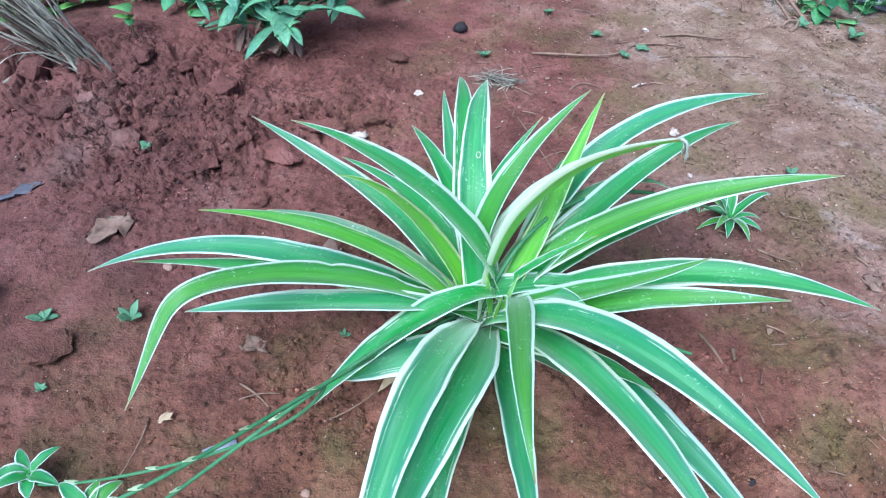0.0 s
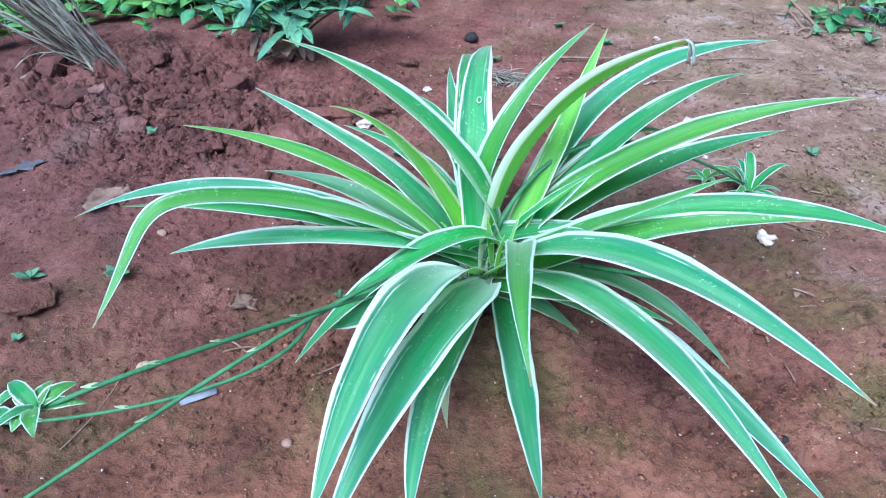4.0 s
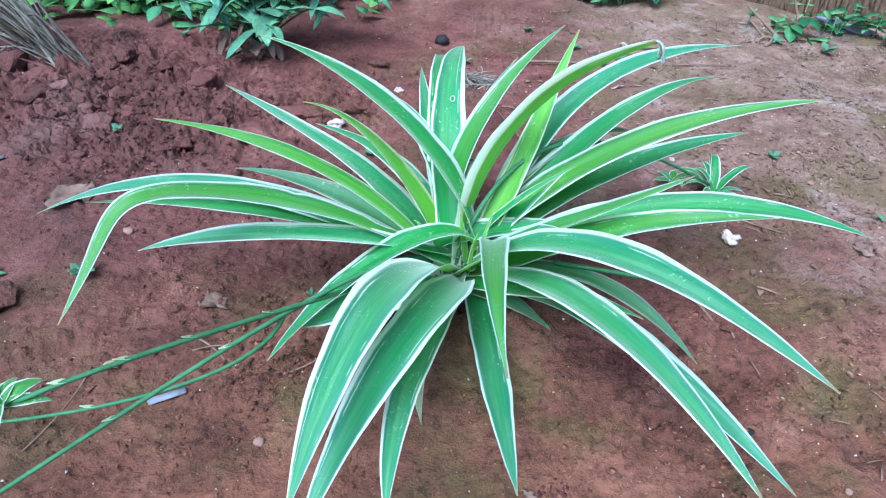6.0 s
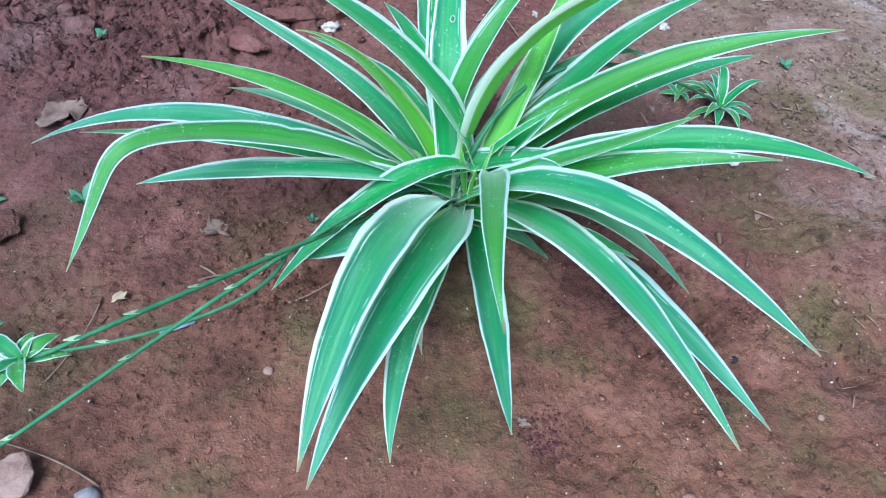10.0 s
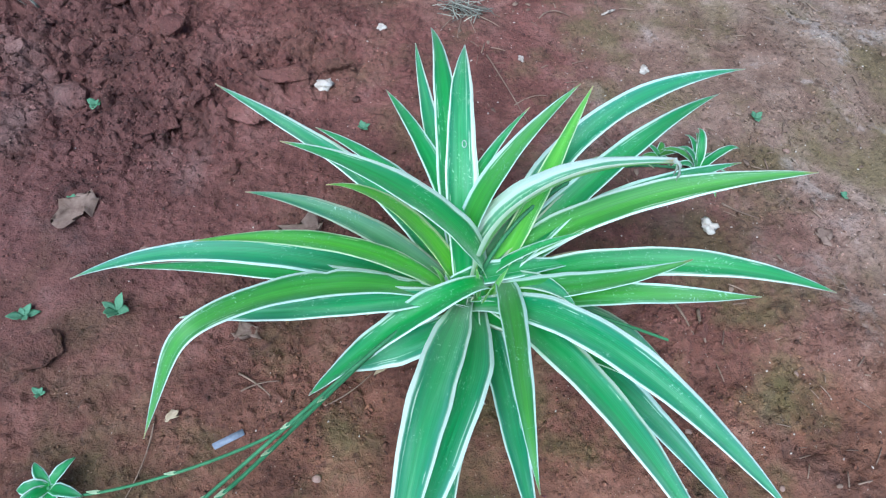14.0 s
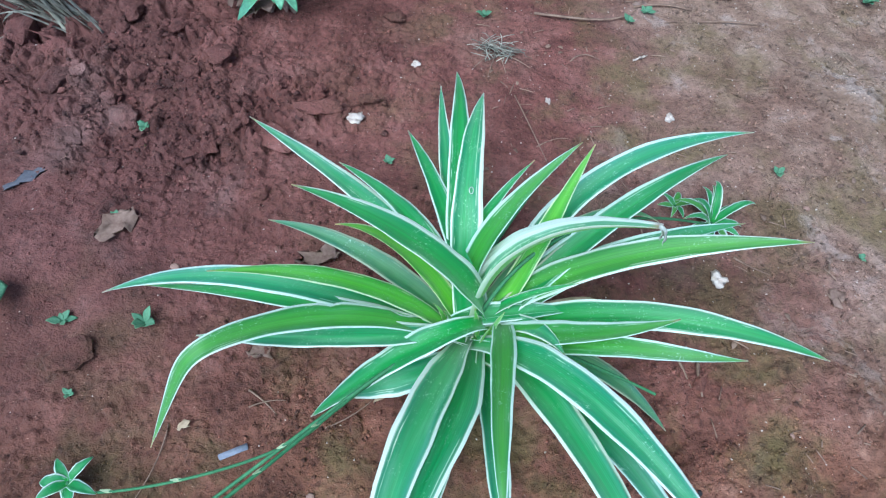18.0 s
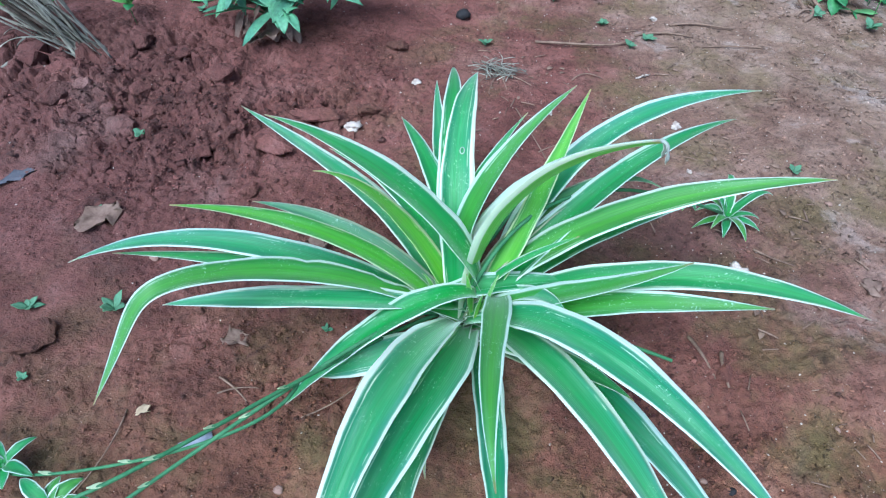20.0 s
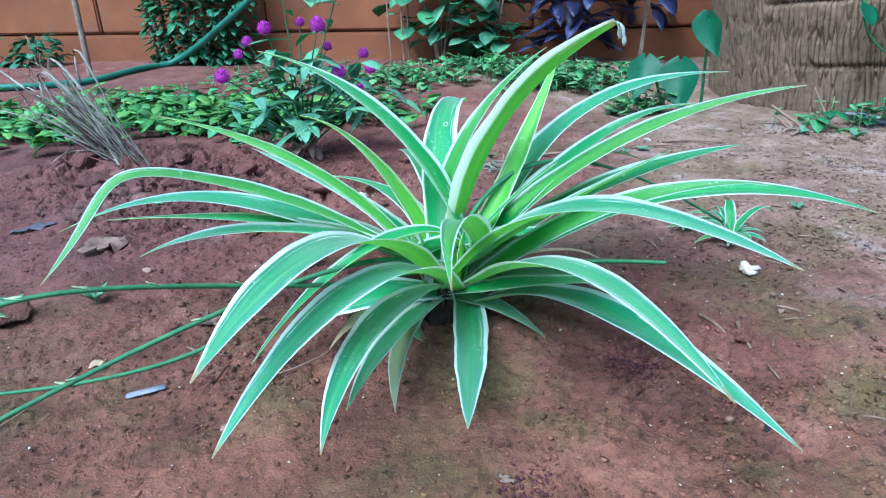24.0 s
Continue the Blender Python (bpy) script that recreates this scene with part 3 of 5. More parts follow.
while px < 4.3:
    w = 0.62 if px < -0.62 else 0.27
    zs = [(0.092, 0.62), (0.63, 1.2)] if px < -0.62 else [(0.092, 0.165), (0.172, 0.245), (0.252, 0.40), (0.41, 0.62), (0.63, 1.2)]
    for z0, z1 in zs:
        bm = bmesh.new()
        off = 0.13 if (k % 2 and px > -0.62) else 0.0
        box(bm, px + 0.004, px + w - 0.004, -0.012, 0.017, z0, z1, 0.006)
        part("panel", bm, ORANGE, wall, smooth=False)
        k += 1
    px += w


# ---------- leaves ----------
def ribbon(points, width, n=30, m=7, fold=0.42, twist=0.0, roll=0.0, cut=1.0, blunt=0.0, wave=0.06, base=0.55, peak=0.36, thick=0.0006, seed=0, bites=()):
    """A strap leaf with a channelled cross-section along a curve: vertices, faces, uvs."""
    c = bezier(points, 140)
    seg = np.concatenate([[0], np.cumsum(np.linalg.norm(np.diff(c, axis=0), axis=1))])
    s = np.linspace(0, cut, n)
    c = np.stack([np.interp(s * seg[-1], seg, c[:, i]) for i in range(3)], -1)
    t = unit(np.gradient(c, axis=0))
    out = np.array(points[-1], dtype=float) - np.array(points[0], dtype=float)
    out[2] = 0
    hx = unit(np.cross(out, (0, 0, 1)))
    b = np.cross(t, (0, 0, 1))
    flat = np.linalg.norm(b, axis=1, keepdims=True)
    b = unit(unit(b) * flat + hx * 0.25 * np.sign((b * hx).sum(1, keepdims=True) + 1e-6))
    b = unit(b - t * (b * t).sum(1, keepdims=True))
    up = np.cross(b, t)
    r = np.random.default_rng(seed)
    ph = r.uniform(0, 6.28, 4)
    ang = np.radians(roll) + np.radians(twist) * s + np.radians(9) * np.sin(3.1 * s + ph[0])
    b, up = b * np.cos(ang)[:, None] + up * np.sin(ang)[:, None], up * np.cos(ang)[:, None] - b * np.sin(ang)[:, None]
    rise = np.clip(s / peak, 0, 1)
    rise = rise * rise * (3 - 2 * rise)
    fall = np.clip((s - peak) / (1 - peak), 0, 1) * (1 - blunt)
    w = width / 2 * (base + (1 - base) * rise) * (1 - fall ** 2.1)
    w = np.maximum(w * (1 + 0.035 * np.sin(19 * s + ph[1]) + 0.02 * np.sin(43 * s + ph[2])), 0.0004)
    u = np.linspace(-1, 1, m)
    fo = fold * (1 - 0.55 * s)
    prof = (np.abs(u) ** 1.4)[None, :] * fo[:, None]
    prof = prof + wave * np.sin(u[None, :] * 1.7 + 14 * s[:, None] + ph[3]) * (u[None, :] ** 2) * s[:, None]
    reach = np.ones((n, m))
    for at, depth, edge, wide in bites:
        reach = reach - depth * np.clip(1.6 - np.abs(s - at) / wide, 0, 1)[:, None] * (np.sign(u) == edge)[None, :]
    top = c[:, None, :] + b[:, None, :] * ((u[None, :] * reach)[..., None] * w[:, None, None]) + up[:, None, :] * (prof * w[:, None])[..., None]
    low = top - up[:, None, :] * (thick * (1 - 0.75 * np.abs(u)))[None, :, None]
    verts = np.concatenate([top.reshape(-1, 3), low.reshape(-1, 3)])
    uv = np.stack(np.broadcast_arrays((u[None, :] + 1) / 2, s[:, None]), -1).reshape(-1, 2)
    uv = np.concatenate([uv, uv])
    o, f = n * m, []
    for i in range(n - 1):
        for j in range(m - 1):
            a = i * m + j
            f.append((a, a + 1, a + m + 1, a + m))
            f.append((o + a, o + a + m, o + a + m + 1, o + a + 1))
        a = i * m
        f.append((a, a + m, o + a + m, o + a))
        a = i * m + m - 1
        f.append((a, o + a, o + a + m, a + m))
    a = (n - 1) * m
    f += [(a + j, a + j + 1, o + a + j + 1, o + a + j) for j in range(m - 1)]
    f += [(j + 1, j, o + j, o + j + 1) for j in range(m - 1)]
    return verts, f, uv


def tube(points, radius, n=20, m=6, end=None):
    c = bezier(points, n) if len(points) <= 6 else np.array(points, dtype=float)
    n = len(c)
    t = unit(np.gradient(c, axis=0))
    ref = np.where(np.abs(t[:, 2:3]) > 0.9, np.array([[1.0, 0, 0]]), np.array([[0, 0, 1.0]]))
    b = unit(np.cross(t, ref))
    d = np.cross(b, t)
    rad = np.linspace(radius, radius if end is None else end, n)[:, None, None]
    a = np.linspace(0, 2 * np.pi, m, endpoint=False)
    v = c[:, None] + rad * (b[:, None] * np.cos(a)[None, :, None] + d[:, None] * np.sin(a)[None, :, None])
    f = [(i * m + j, i * m + (j + 1) % m, (i + 1) * m + (j + 1) % m, (i + 1) * m + j) for i in range(n - 1) for j in range(m)]
    f += [tuple(range(m))[::-1], tuple(range((n - 1) * m, n * m))]
    return v.reshape(-1, 3), f


class Heap:
    """Collects many small pieces into one mesh."""

    def __init__(self):
        self.v, self.f, self.n = [], [], 0

    def add(self, verts, faces):
        self.v.append(np.asarray(verts))
        self.f += [tuple(i + self.n for i in q) for q in faces]
        self.n += len(verts)

    def make(self, name, mat, parent=None, label="", smooth=True):
        return raw(name, np.concatenate(self.v), self.f, mat, parent, label, smooth)


# ---------- the spider plant ----------
plant = empty("spider_plant", (0, 0, 0), "large variegated spider plant with cream-edged strap leaves in red soil", "plant")
leaf_count = 0


LEAF_WIDTH = 1.08


def leaf(points, width, tint=0.0, dry=0.0, grey=0, **how):
    global leaf_count
    leaf_count += 1
    pts = [tuple(p) for p in points]
    v, f, uv = ribbon(pts, width * LEAF_WIDTH, seed=leaf_count, **how)
    ground_z = height(v[:, 0], v[:, 1]) + 0.0015
    far = np.hypot(v[:, 0] - 0.138, v[:, 1] - 0.43) > 0.05
    v[:, 2] = np.where(far, np.maximum(v[:, 2], ground_z), v[:, 2])
    # grey picks the copies with more painted sky sheen
    mat = LEAF_BROAD if grey > 1 else LEAF_DRY if dry > 0.4 else LEAF_OLD if dry > 0.15 else LEAF_LIME if tint > 0.8 else LEAF_MID if tint > 0.3 else LEAF_SHEEN if grey else LEAF_COOL
    label = "older faded drooping leaf" if dry > 0.15 else "young lime-green leaf" if tint > 0.8 else ""
    return raw("leaf", v, f, mat, plant, label, uvs=uv, under=LEAF_BROAD_UNDER_LIT if grey > 1 else LEAF_DRY if dry > 0.4 else LEAF_OLD if dry > 0.15 else LEAF_UNDER_LIT)


def stalk(points, radius):
    pts = bezier(points, 26)
    pts[:, 2] = np.maximum(pts[:, 2], height(pts[:, 0], pts[:, 1]) + radius)
    v, f = tube(pts, radius * 1.25, end=radius * 0.8)
    return raw("flower_stalk", v, f, STALK, plant, "thin green arching stalk")


leaf([(0.136, 0.438, 0.034), (0.122, 0.483, 0.135), (0.118, 0.556, 0.172), (0.128, 0.654, 0.138)], 0.025, grey=1)  # up spot
leaf([(0.139, 0.439, 0.032), (0.122, 0.515, 0.075), (0.096, 0.605, 0.093), (0.083, 0.708, 0.091)], 0.018, grey=1)  # up a
leaf([(0.135, 0.439, 0.034), (0.110, 0.525, 0.124), (0.113, 0.622, 0.150), (0.098, 0.723, 0.099)], 0.020)  # up b
leaf([(0.133, 0.443, 0.026), (0.116, 0.482, 0.092), (0.147, 0.500, 0.163), (0.207, 0.543, 0.202)], 0.020, tint=0.5)  # up right
leaf([(0.136, 0.440, 0.030), (0.114, 0.487, 0.067), (0.128, 0.522, 0.114), (0.174, 0.544, 0.174)], 0.013)  # up right small
leaf([(0.138, 0.438, 0.032), (0.174, 0.471, 0.079), (0.193, 0.513, 0.133), (0.218, 0.546, 0.198)], 0.017, tint=0.9)  # up thin
leaf([(0.138, 0.447, 0.023), (0.144, 0.488, 0.101), (0.180, 0.480, 0.184), (0.253, 0.450, 0.226)], 0.034, grey=2, blunt=0.12, roll=26, fold=0.95, peak=0.15, base=0.8)  # big broken
leaf([(0.153, 0.443, 0.018), (0.176, 0.530, 0.121), (0.238, 0.575, 0.177), (0.362, 0.603, 0.174)], 0.023, grey=1)  # right top
leaf([(0.139, 0.440, 0.029), (0.208, 0.496, 0.116), (0.273, 0.548, 0.161), (0.350, 0.600, 0.147)], 0.024, tint=0.2)  # right top b
leaf([(0.134, 0.451, 0.029), (0.198, 0.495, 0.098), (0.280, 0.485, 0.167), (0.386, 0.487, 0.181)], 0.025, tint=0.4, roll=-16)  # right long
leaf([(0.137, 0.440, 0.032), (0.196, 0.489, 0.079), (0.273, 0.525, 0.112), (0.366, 0.541, 0.126)], 0.022, roll=-14)  # right under
leaf([(0.138, 0.441, 0.029), (0.149, 0.465, 0.059), (0.174, 0.463, 0.093), (0.219, 0.458, 0.131)], 0.009)  # right strip
leaf([(0.138, 0.447, 0.039), (0.188, 0.433, 0.083), (0.232, 0.412, 0.122), (0.291, 0.426, 0.149)], 0.023, tint=0.6)  # right short
leaf([(0.142, 0.460, 0.020), (0.240, 0.462, 0.098), (0.318, 0.440, 0.141), (0.422, 0.425, 0.111)], 0.024, roll=-22)  # right far
leaf([(0.142, 0.443, 0.024), (0.221, 0.432, 0.098), (0.276, 0.400, 0.138), (0.344, 0.405, 0.135)], 0.019, tint=0.4, roll=-25)  # right mid
leaf([(0.137, 0.438, 0.034), (0.191, 0.413, 0.117), (0.247, 0.348, 0.153), (0.318, 0.253, 0.145)], 0.027, grey=1)  # front right arch
leaf([(0.152, 0.449, 0.030), (0.207, 0.381, 0.097), (0.245, 0.295, 0.131), (0.292, 0.224, 0.099)], 0.027, grey=1)  # front right big
leaf([(0.146, 0.441, 0.013), (0.212, 0.425, 0.059), (0.261, 0.349, 0.082), (0.338, 0.263, 0.048)], 0.023, grey=1)  # front right low
leaf([(0.148, 0.440, 0.040), (0.1863, 0.5277, 0.0177), (0.1491, 0.3296, 0.1806), (0.1723, 0.2658, 0.1207)], 0.019, tint=0.5, base=0.5)  # front fold
leaf([(0.153, 0.443, 0.028), (0.165, 0.398, 0.022), (0.173, 0.327, 0.037), (0.183, 0.238, 0.064)], 0.022, grey=1, base=1.0, peak=0.2)  # front mid
leaf([(0.135, 0.440, 0.038), (0.113, 0.359, 0.120), (0.087, 0.293, 0.144), (0.082, 0.187, 0.115)], 0.029, grey=1)  # front left a
leaf([(0.145, 0.437, 0.033), (0.144, 0.348, 0.107), (0.103, 0.281, 0.122), (0.079, 0.195, 0.071)], 0.029, grey=1)  # front left b
leaf([(0.142, 0.438, 0.036), (0.137, 0.355, 0.078), (0.106, 0.286, 0.088), (0.118, 0.218, 0.058)], 0.022, grey=1)  # front left c
leaf([(0.138, 0.438, 0.028), (0.123, 0.387, 0.039), (0.112, 0.329, 0.047), (0.115, 0.264, 0.048)], 0.016, grey=1)  # front left d
leaf([(0.137, 0.439, 0.031), (0.119, 0.401, 0.036), (0.114, 0.358, 0.028), (0.126, 0.318, 0.007)], 0.014, tint=0.3, dry=0.5)  # dry small
leaf([(0.151, 0.444, 0.065), (0.135, 0.431, 0.106), (0.066, 0.390, 0.084), (0.006, 0.367, -0.000)], 0.024)  # left arch
leaf([(0.139, 0.444, 0.051), (0.069, 0.406, 0.097), (-0.015, 0.393, 0.105), (-0.092, 0.404, 0.065)], 0.022, grey=1)  # left level
leaf([(0.139, 0.437, 0.039), (0.062, 0.436, 0.100), (-0.007, 0.414, 0.127), (-0.046, 0.372, 0.143), (-0.058, 0.349, 0.156), (-0.061, 0.357, 0.150), (-0.072, 0.354, 0.122), (-0.086, 0.302, 0.091)], 0.021, tint=0.6, n=70, bites=((0.22, 0.40, 1, 0.025), (0.42, 0.2, 1, 0.012)))  # left kink
leaf([(0.137, 0.447, 0.038), (0.018, 0.443, 0.099), (-0.075, 0.456, 0.120), (-0.181, 0.431, 0.071)], 0.022, grey=1)  # left long
leaf([(0.140, 0.438, 0.045), (0.085, 0.428, 0.086), (-0.017, 0.443, 0.092), (-0.144, 0.438, 0.080)], 0.018)  # left long b
leaf([(0.137, 0.440, 0.030), (0.087, 0.451, 0.097), (0.022, 0.440, 0.148), (-0.056, 0.408, 0.172)], 0.017, tint=1.0)  # left high
leaf([(0.142, 0.444, 0.033), (0.104, 0.477, 0.103), (0.057, 0.479, 0.155), (0.023, 0.468, 0.161)], 0.017, tint=1.0)  # left narrow
leaf([(0.132, 0.440, 0.021), (0.102, 0.537, 0.039), (0.021, 0.579, 0.062), (-0.103, 0.634, 0.091)], 0.025, grey=1)  # left grey
leaf([(0.141, 0.444, 0.033), (0.082, 0.494, 0.048), (0.012, 0.526, 0.065), (-0.064, 0.533, 0.060)], 0.020, dry=0.25)  # left low
leaf([(0.137, 0.440, 0.031), (0.120, 0.506, 0.070), (0.073, 0.556, 0.081), (-0.008, 0.604, 0.072)], 0.021)  # left behind
leaf([(0.152, 0.459, 0.046), (0.147, 0.449, 0.124), (0.075, 0.461, 0.194), (-0.003, 0.465, 0.209)], 0.026, tint=0.2)  # centre left
leaf([(0.138, 0.439, 0.034), (0.131, 0.482, 0.098), (0.102, 0.548, 0.115), (0.057, 0.639, 0.091)], 0.018, dry=0.15)  # upper left small
leaf([(0.145, 0.440, 0.050), (0.1791, 0.4687, 0.053), (0.2012, 0.4247, 0.1069), (0.2129, 0.4046, 0.1074)], 0.017, grey=1)  # right curl
leaf([(0.138, 0.438, 0.030), (0.110, 0.401, 0.049), (0.074, 0.387, 0.054), (0.030, 0.382, 0.023)], 0.025, roll=35, peak=0.5, grey=1)  # left ground
leaf([(0.140, 0.433, 0.030), (0.175, 0.427, 0.034), (0.200, 0.418, 0.022), (0.216, 0.412, 0.012)], 0.016, dry=0.25)  # right ground
leaf([(0.134, 0.440, 0.039), (0.181, 0.507, 0.112), (0.249, 0.557, 0.133), (0.298, 0.547, 0.106)], 0.020, dry=0.3)  # right pale
leaf([(0.122, 0.440, 0.065), (0.1238, 0.454, 0.0645), (0.1949, 0.461, 0.0762), (0.2296, 0.4644, 0.0767)], 0.018, base=0.75, roll=-12)  # centre cross
leaf([(0.138, 0.439, 0.029), (0.187, 0.412, 0.051), (0.232, 0.387, 0.074), (0.261, 0.355, 0.085)], 0.020)  # right ground b
leaf([(0.139, 0.439, 0.029), (0.208, 0.442, 0.064), (0.266, 0.423, 0.063), (0.321, 0.387, 0.015)], 0.020, dry=0.25)  # front right short
for bx, by, dx, dy, top, w in ((0.150, 0.436, 0.004, -0.004, 0.085, 0.006), (0.154, 0.438, 0.010, 0.004, 0.098, 0.007), (0.146, 0.440, -0.006, 0.006, 0.090, 0.006), (0.126, 0.442, -0.012, 0.004, 0.082, 0.006), (0.120, 0.445, -0.016, 0.010, 0.075, 0.005)):
    leaf([(bx, by, 0.045), (bx + dx * 0.3, by + dy * 0.3, 0.062), (bx + dx * 0.6, by + dy * 0.6, 0.078), (bx + dx, by + dy, top)], w, tint=0.9)  # heart spikes
# ring left by a dried drop on the upright leaf
drop = bezier([(0.136, 0.438, 0.034), (0.122, 0.483, 0.135), (0.118, 0.556, 0.172), (0.128, 0.654, 0.138)], 90)
near = int(np.argmin(np.linalg.norm(drop - (0.125, 0.534, 0.138), axis=1)))
along = unit(drop[near + 1] - drop[near - 1])
outward = unit(np.cross((1.0, 0.0, 0.0), along))
mark = [drop[near] + outward * 0.0022 + np.array((1.0, 0, 0)) * (0.003 + 0.0017 * math.cos(a)) + along * 0.0030 * math.sin(a) for a in np.linspace(0, 6.283, 17)]
v, f = tube(mark, 0.00045, m=5)
raw("drop_mark", v, f, FRAY, plant, "pale ring of a dried drop")
stalk([(0.212, 0.432, 0.063), (0.237, 0.417, 0.072), (0.264, 0.405, 0.079), (0.290, 0.391, 0.085)], .0016)
stalk([(0.153, 0.558, 0.004), (0.170, 0.592, 0.018), (0.191, 0.622, 0.034), (0.213, 0.651, 0.053)], .0016)
stalk_a = stalk([(0.12, 0.436, 0.05), (0.044, 0.4009, 0.0338), (-0.0105, 0.2365, 0.1451), (-0.0694, 0.2339, 0.1045)], .0016)
stalk_c = stalk([(0.12, 0.436, 0.05), (0.0957, 0.4166, 0.103), (-0.0924, 0.2171, 0.04), (-0.1451, 0.212, 0.0029)], .0016)
stalk_b = stalk([(0.0314, 0.3502, 0.067), (0.0107, 0.3253, 0.0066), (-0.1609, 0.2587, 0.0315), (-0.175, 0.2844, 0.012)], .0013)
stalk([(0.137, 0.440, 0.041), (0.166, 0.490, 0.149), (0.236, 0.540, 0.134), (0.376, 0.606, 0.035)], .0017)


# very dark root crown under the rosette
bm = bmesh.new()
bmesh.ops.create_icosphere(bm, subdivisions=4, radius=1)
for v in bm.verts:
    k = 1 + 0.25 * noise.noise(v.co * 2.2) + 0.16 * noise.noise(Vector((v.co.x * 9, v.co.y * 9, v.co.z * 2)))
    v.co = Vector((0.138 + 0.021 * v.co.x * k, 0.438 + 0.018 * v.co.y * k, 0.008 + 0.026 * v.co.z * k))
part("root_crown", bm, DARK_CROWN, plant, "very dark root crown")

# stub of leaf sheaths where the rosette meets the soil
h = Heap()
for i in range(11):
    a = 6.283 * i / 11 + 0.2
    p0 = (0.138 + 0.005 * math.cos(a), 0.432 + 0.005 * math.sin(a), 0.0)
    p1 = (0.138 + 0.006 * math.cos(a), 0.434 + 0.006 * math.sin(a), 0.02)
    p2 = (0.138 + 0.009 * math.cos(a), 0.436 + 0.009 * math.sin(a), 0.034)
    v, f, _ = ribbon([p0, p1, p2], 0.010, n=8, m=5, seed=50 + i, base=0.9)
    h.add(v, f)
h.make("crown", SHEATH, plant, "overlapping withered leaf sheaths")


def plantlet(x, y, z, size, count, seed, narrow=1.0, rise=1.0):
    """A small rosette on the end of a stalk."""
    r = random.Random(seed)
    bm = bmesh.new()
    bmesh.ops.create_icosphere(bm, subdivisions=1, radius=size * 0.09)
    core = part("plantlet", bm, STALK, plant, "small variegated plantlet")
    core.location = (x, y, z)
    for i in range(count):
        a = 6.283 * i / count + r.uniform(-0.3, 0.3)
        l, e = size * r.uniform(0.7, 1.15), r.uniform(0.15, 0.9) * rise
        d = np.array([math.cos(a), math.sin(a), 0])
        pts = [(0, 0, 0), d * l * 0.35 + (0, 0, l * 0.35 * e), d * l * 0.7 + (0, 0, l * 0.45 * e), d * l + (0, 0, l * (0.35 * e - 0.12))]
        v, f, uv = ribbon(pts, size * narrow * r.uniform(0.22, 0.34), n=12, m=5, seed=seed * 31 + i)
        v[:, 2] = np.maximum(v[:, 2], height(x + v[:, 0], y + v[:, 1]) + 0.001 - z)
        raw("leaf", v, f, LEAF_COOL if r.random() < 0.6 else LEAF_MID, core, uvs=uv)
    return core


plantlet(-0.172, 0.284, 0.018, 0.026, 6, 1, 1.5)
plantlet(-0.0705, 0.233, 0.107, 0.021, 8, 2, 1.5, 1.3)
plantlet(-0.157, 0.211, 0.012, 0.024, 7, 3, 1.4)
plantlet(0.390, 0.625, 0.012, 0.040, 15, 4, 0.8, 2.4)
plantlet(0.352, 0.642, 0.014, 0.028, 6, 5, 0.9, 1.4)

# ---------- palm trunk ----------
trunk = empty("palm_trunk", (0.878, 1.535, 0), "thick palm trunk with fissured fibrous brown bark", "tree")
trunk.rotation_euler = (0, radians(-5), 0)
RT = 0.325
ta = np.linspace(-3.3, -0.75, 1300)
tz = np.concatenate([np.linspace(-0.05, 0.55, 150), np.linspace(0.58, 2.6, 30)])
aa, zz = np.meshgrid(ta, tz)
arc = aa * RT
warp = 0.012 * vnoise(arc * 9, zz * 14, 41) + 0.004 * vnoise(arc * 40, zz * 40, 42)
own, fis = cells((arc + 0.6 * warp) / 0.0105, zz / 0.085 + 0.5 * vnoise(arc * 90, zz * 3, 50), 43)
fis2 = np.abs(vnoise((arc + 0.5 * warp) * 420, zz * 30, 44))
deep = np.clip(1 - fis / 0.26, 0, 1) * np.clip(0.6 + 1.6 * own - 0.5, 0.1, 1)
deep2 = np.clip(1 - fis2 / 0.16, 0, 1) * 0.45
ring = np.zeros_like(zz)
for z0, lo, hi, d in ((0.105, -2.35, -1.2, 1.0), (0.215, -2.6, -1.75, 0.8), (0.052, -1.75, -0.9, 0.6), (0.33, -2.4, -1.2, 0.8), (0.47, -2.7, -1.0, 0.8)):
    line = z0 + 0.006 * vnoise(arc * 12, arc * 0 + z0, 46) + 0.003 * vnoise(arc * 60, arc * 0 + z0, 47)
    ring = np.maximum(ring, d * np.clip(1 - np.abs(zz - line) / 0.005, 0, 1) * np.clip((aa - lo) * 8, 0, 1) * np.clip((hi - aa) * 8, 0, 1))
rad = RT - 0.007 * deep - 0.004 * deep2 - 0.014 * ring + 0.006 * vnoise(arc * 7, zz * 7, 48) + 0.002 * vnoise(arc * 120, zz * 90, 49)
tv = np.stack([rad * np.cos(aa), rad * np.sin(aa), zz], -1).reshape(-1, 3)
nr, nc = aa.shape
ti = np.arange(nr * nc).reshape(nr, nc)
tf = np.stack([ti[:-1, :-1], ti[:-1, 1:], ti[1:, 1:], ti[1:, :-1]], -1).reshape(-1, 4)
raw("bark", tv, [tuple(q) for q in tf.tolist()], BARK, trunk, "fissured brown bark with horizontal cracks")
back = [(RT * math.cos(a), RT * math.sin(a), z) for z in (-0.05, 2.6) for a in np.linspace(-0.76, 2 * math.pi - 3.29, 24)]
raw("trunk_top", [(RT * math.cos(a), RT * math.sin(a), 2.58) for a in np.linspace(0, 6.283, 40, endpoint=False)], [tuple(range(40))], BARK, trunk)
raw("trunk_back", back, [(k, k + 1, k + 25, k + 24) for k in range(23)], BARK, trunk)


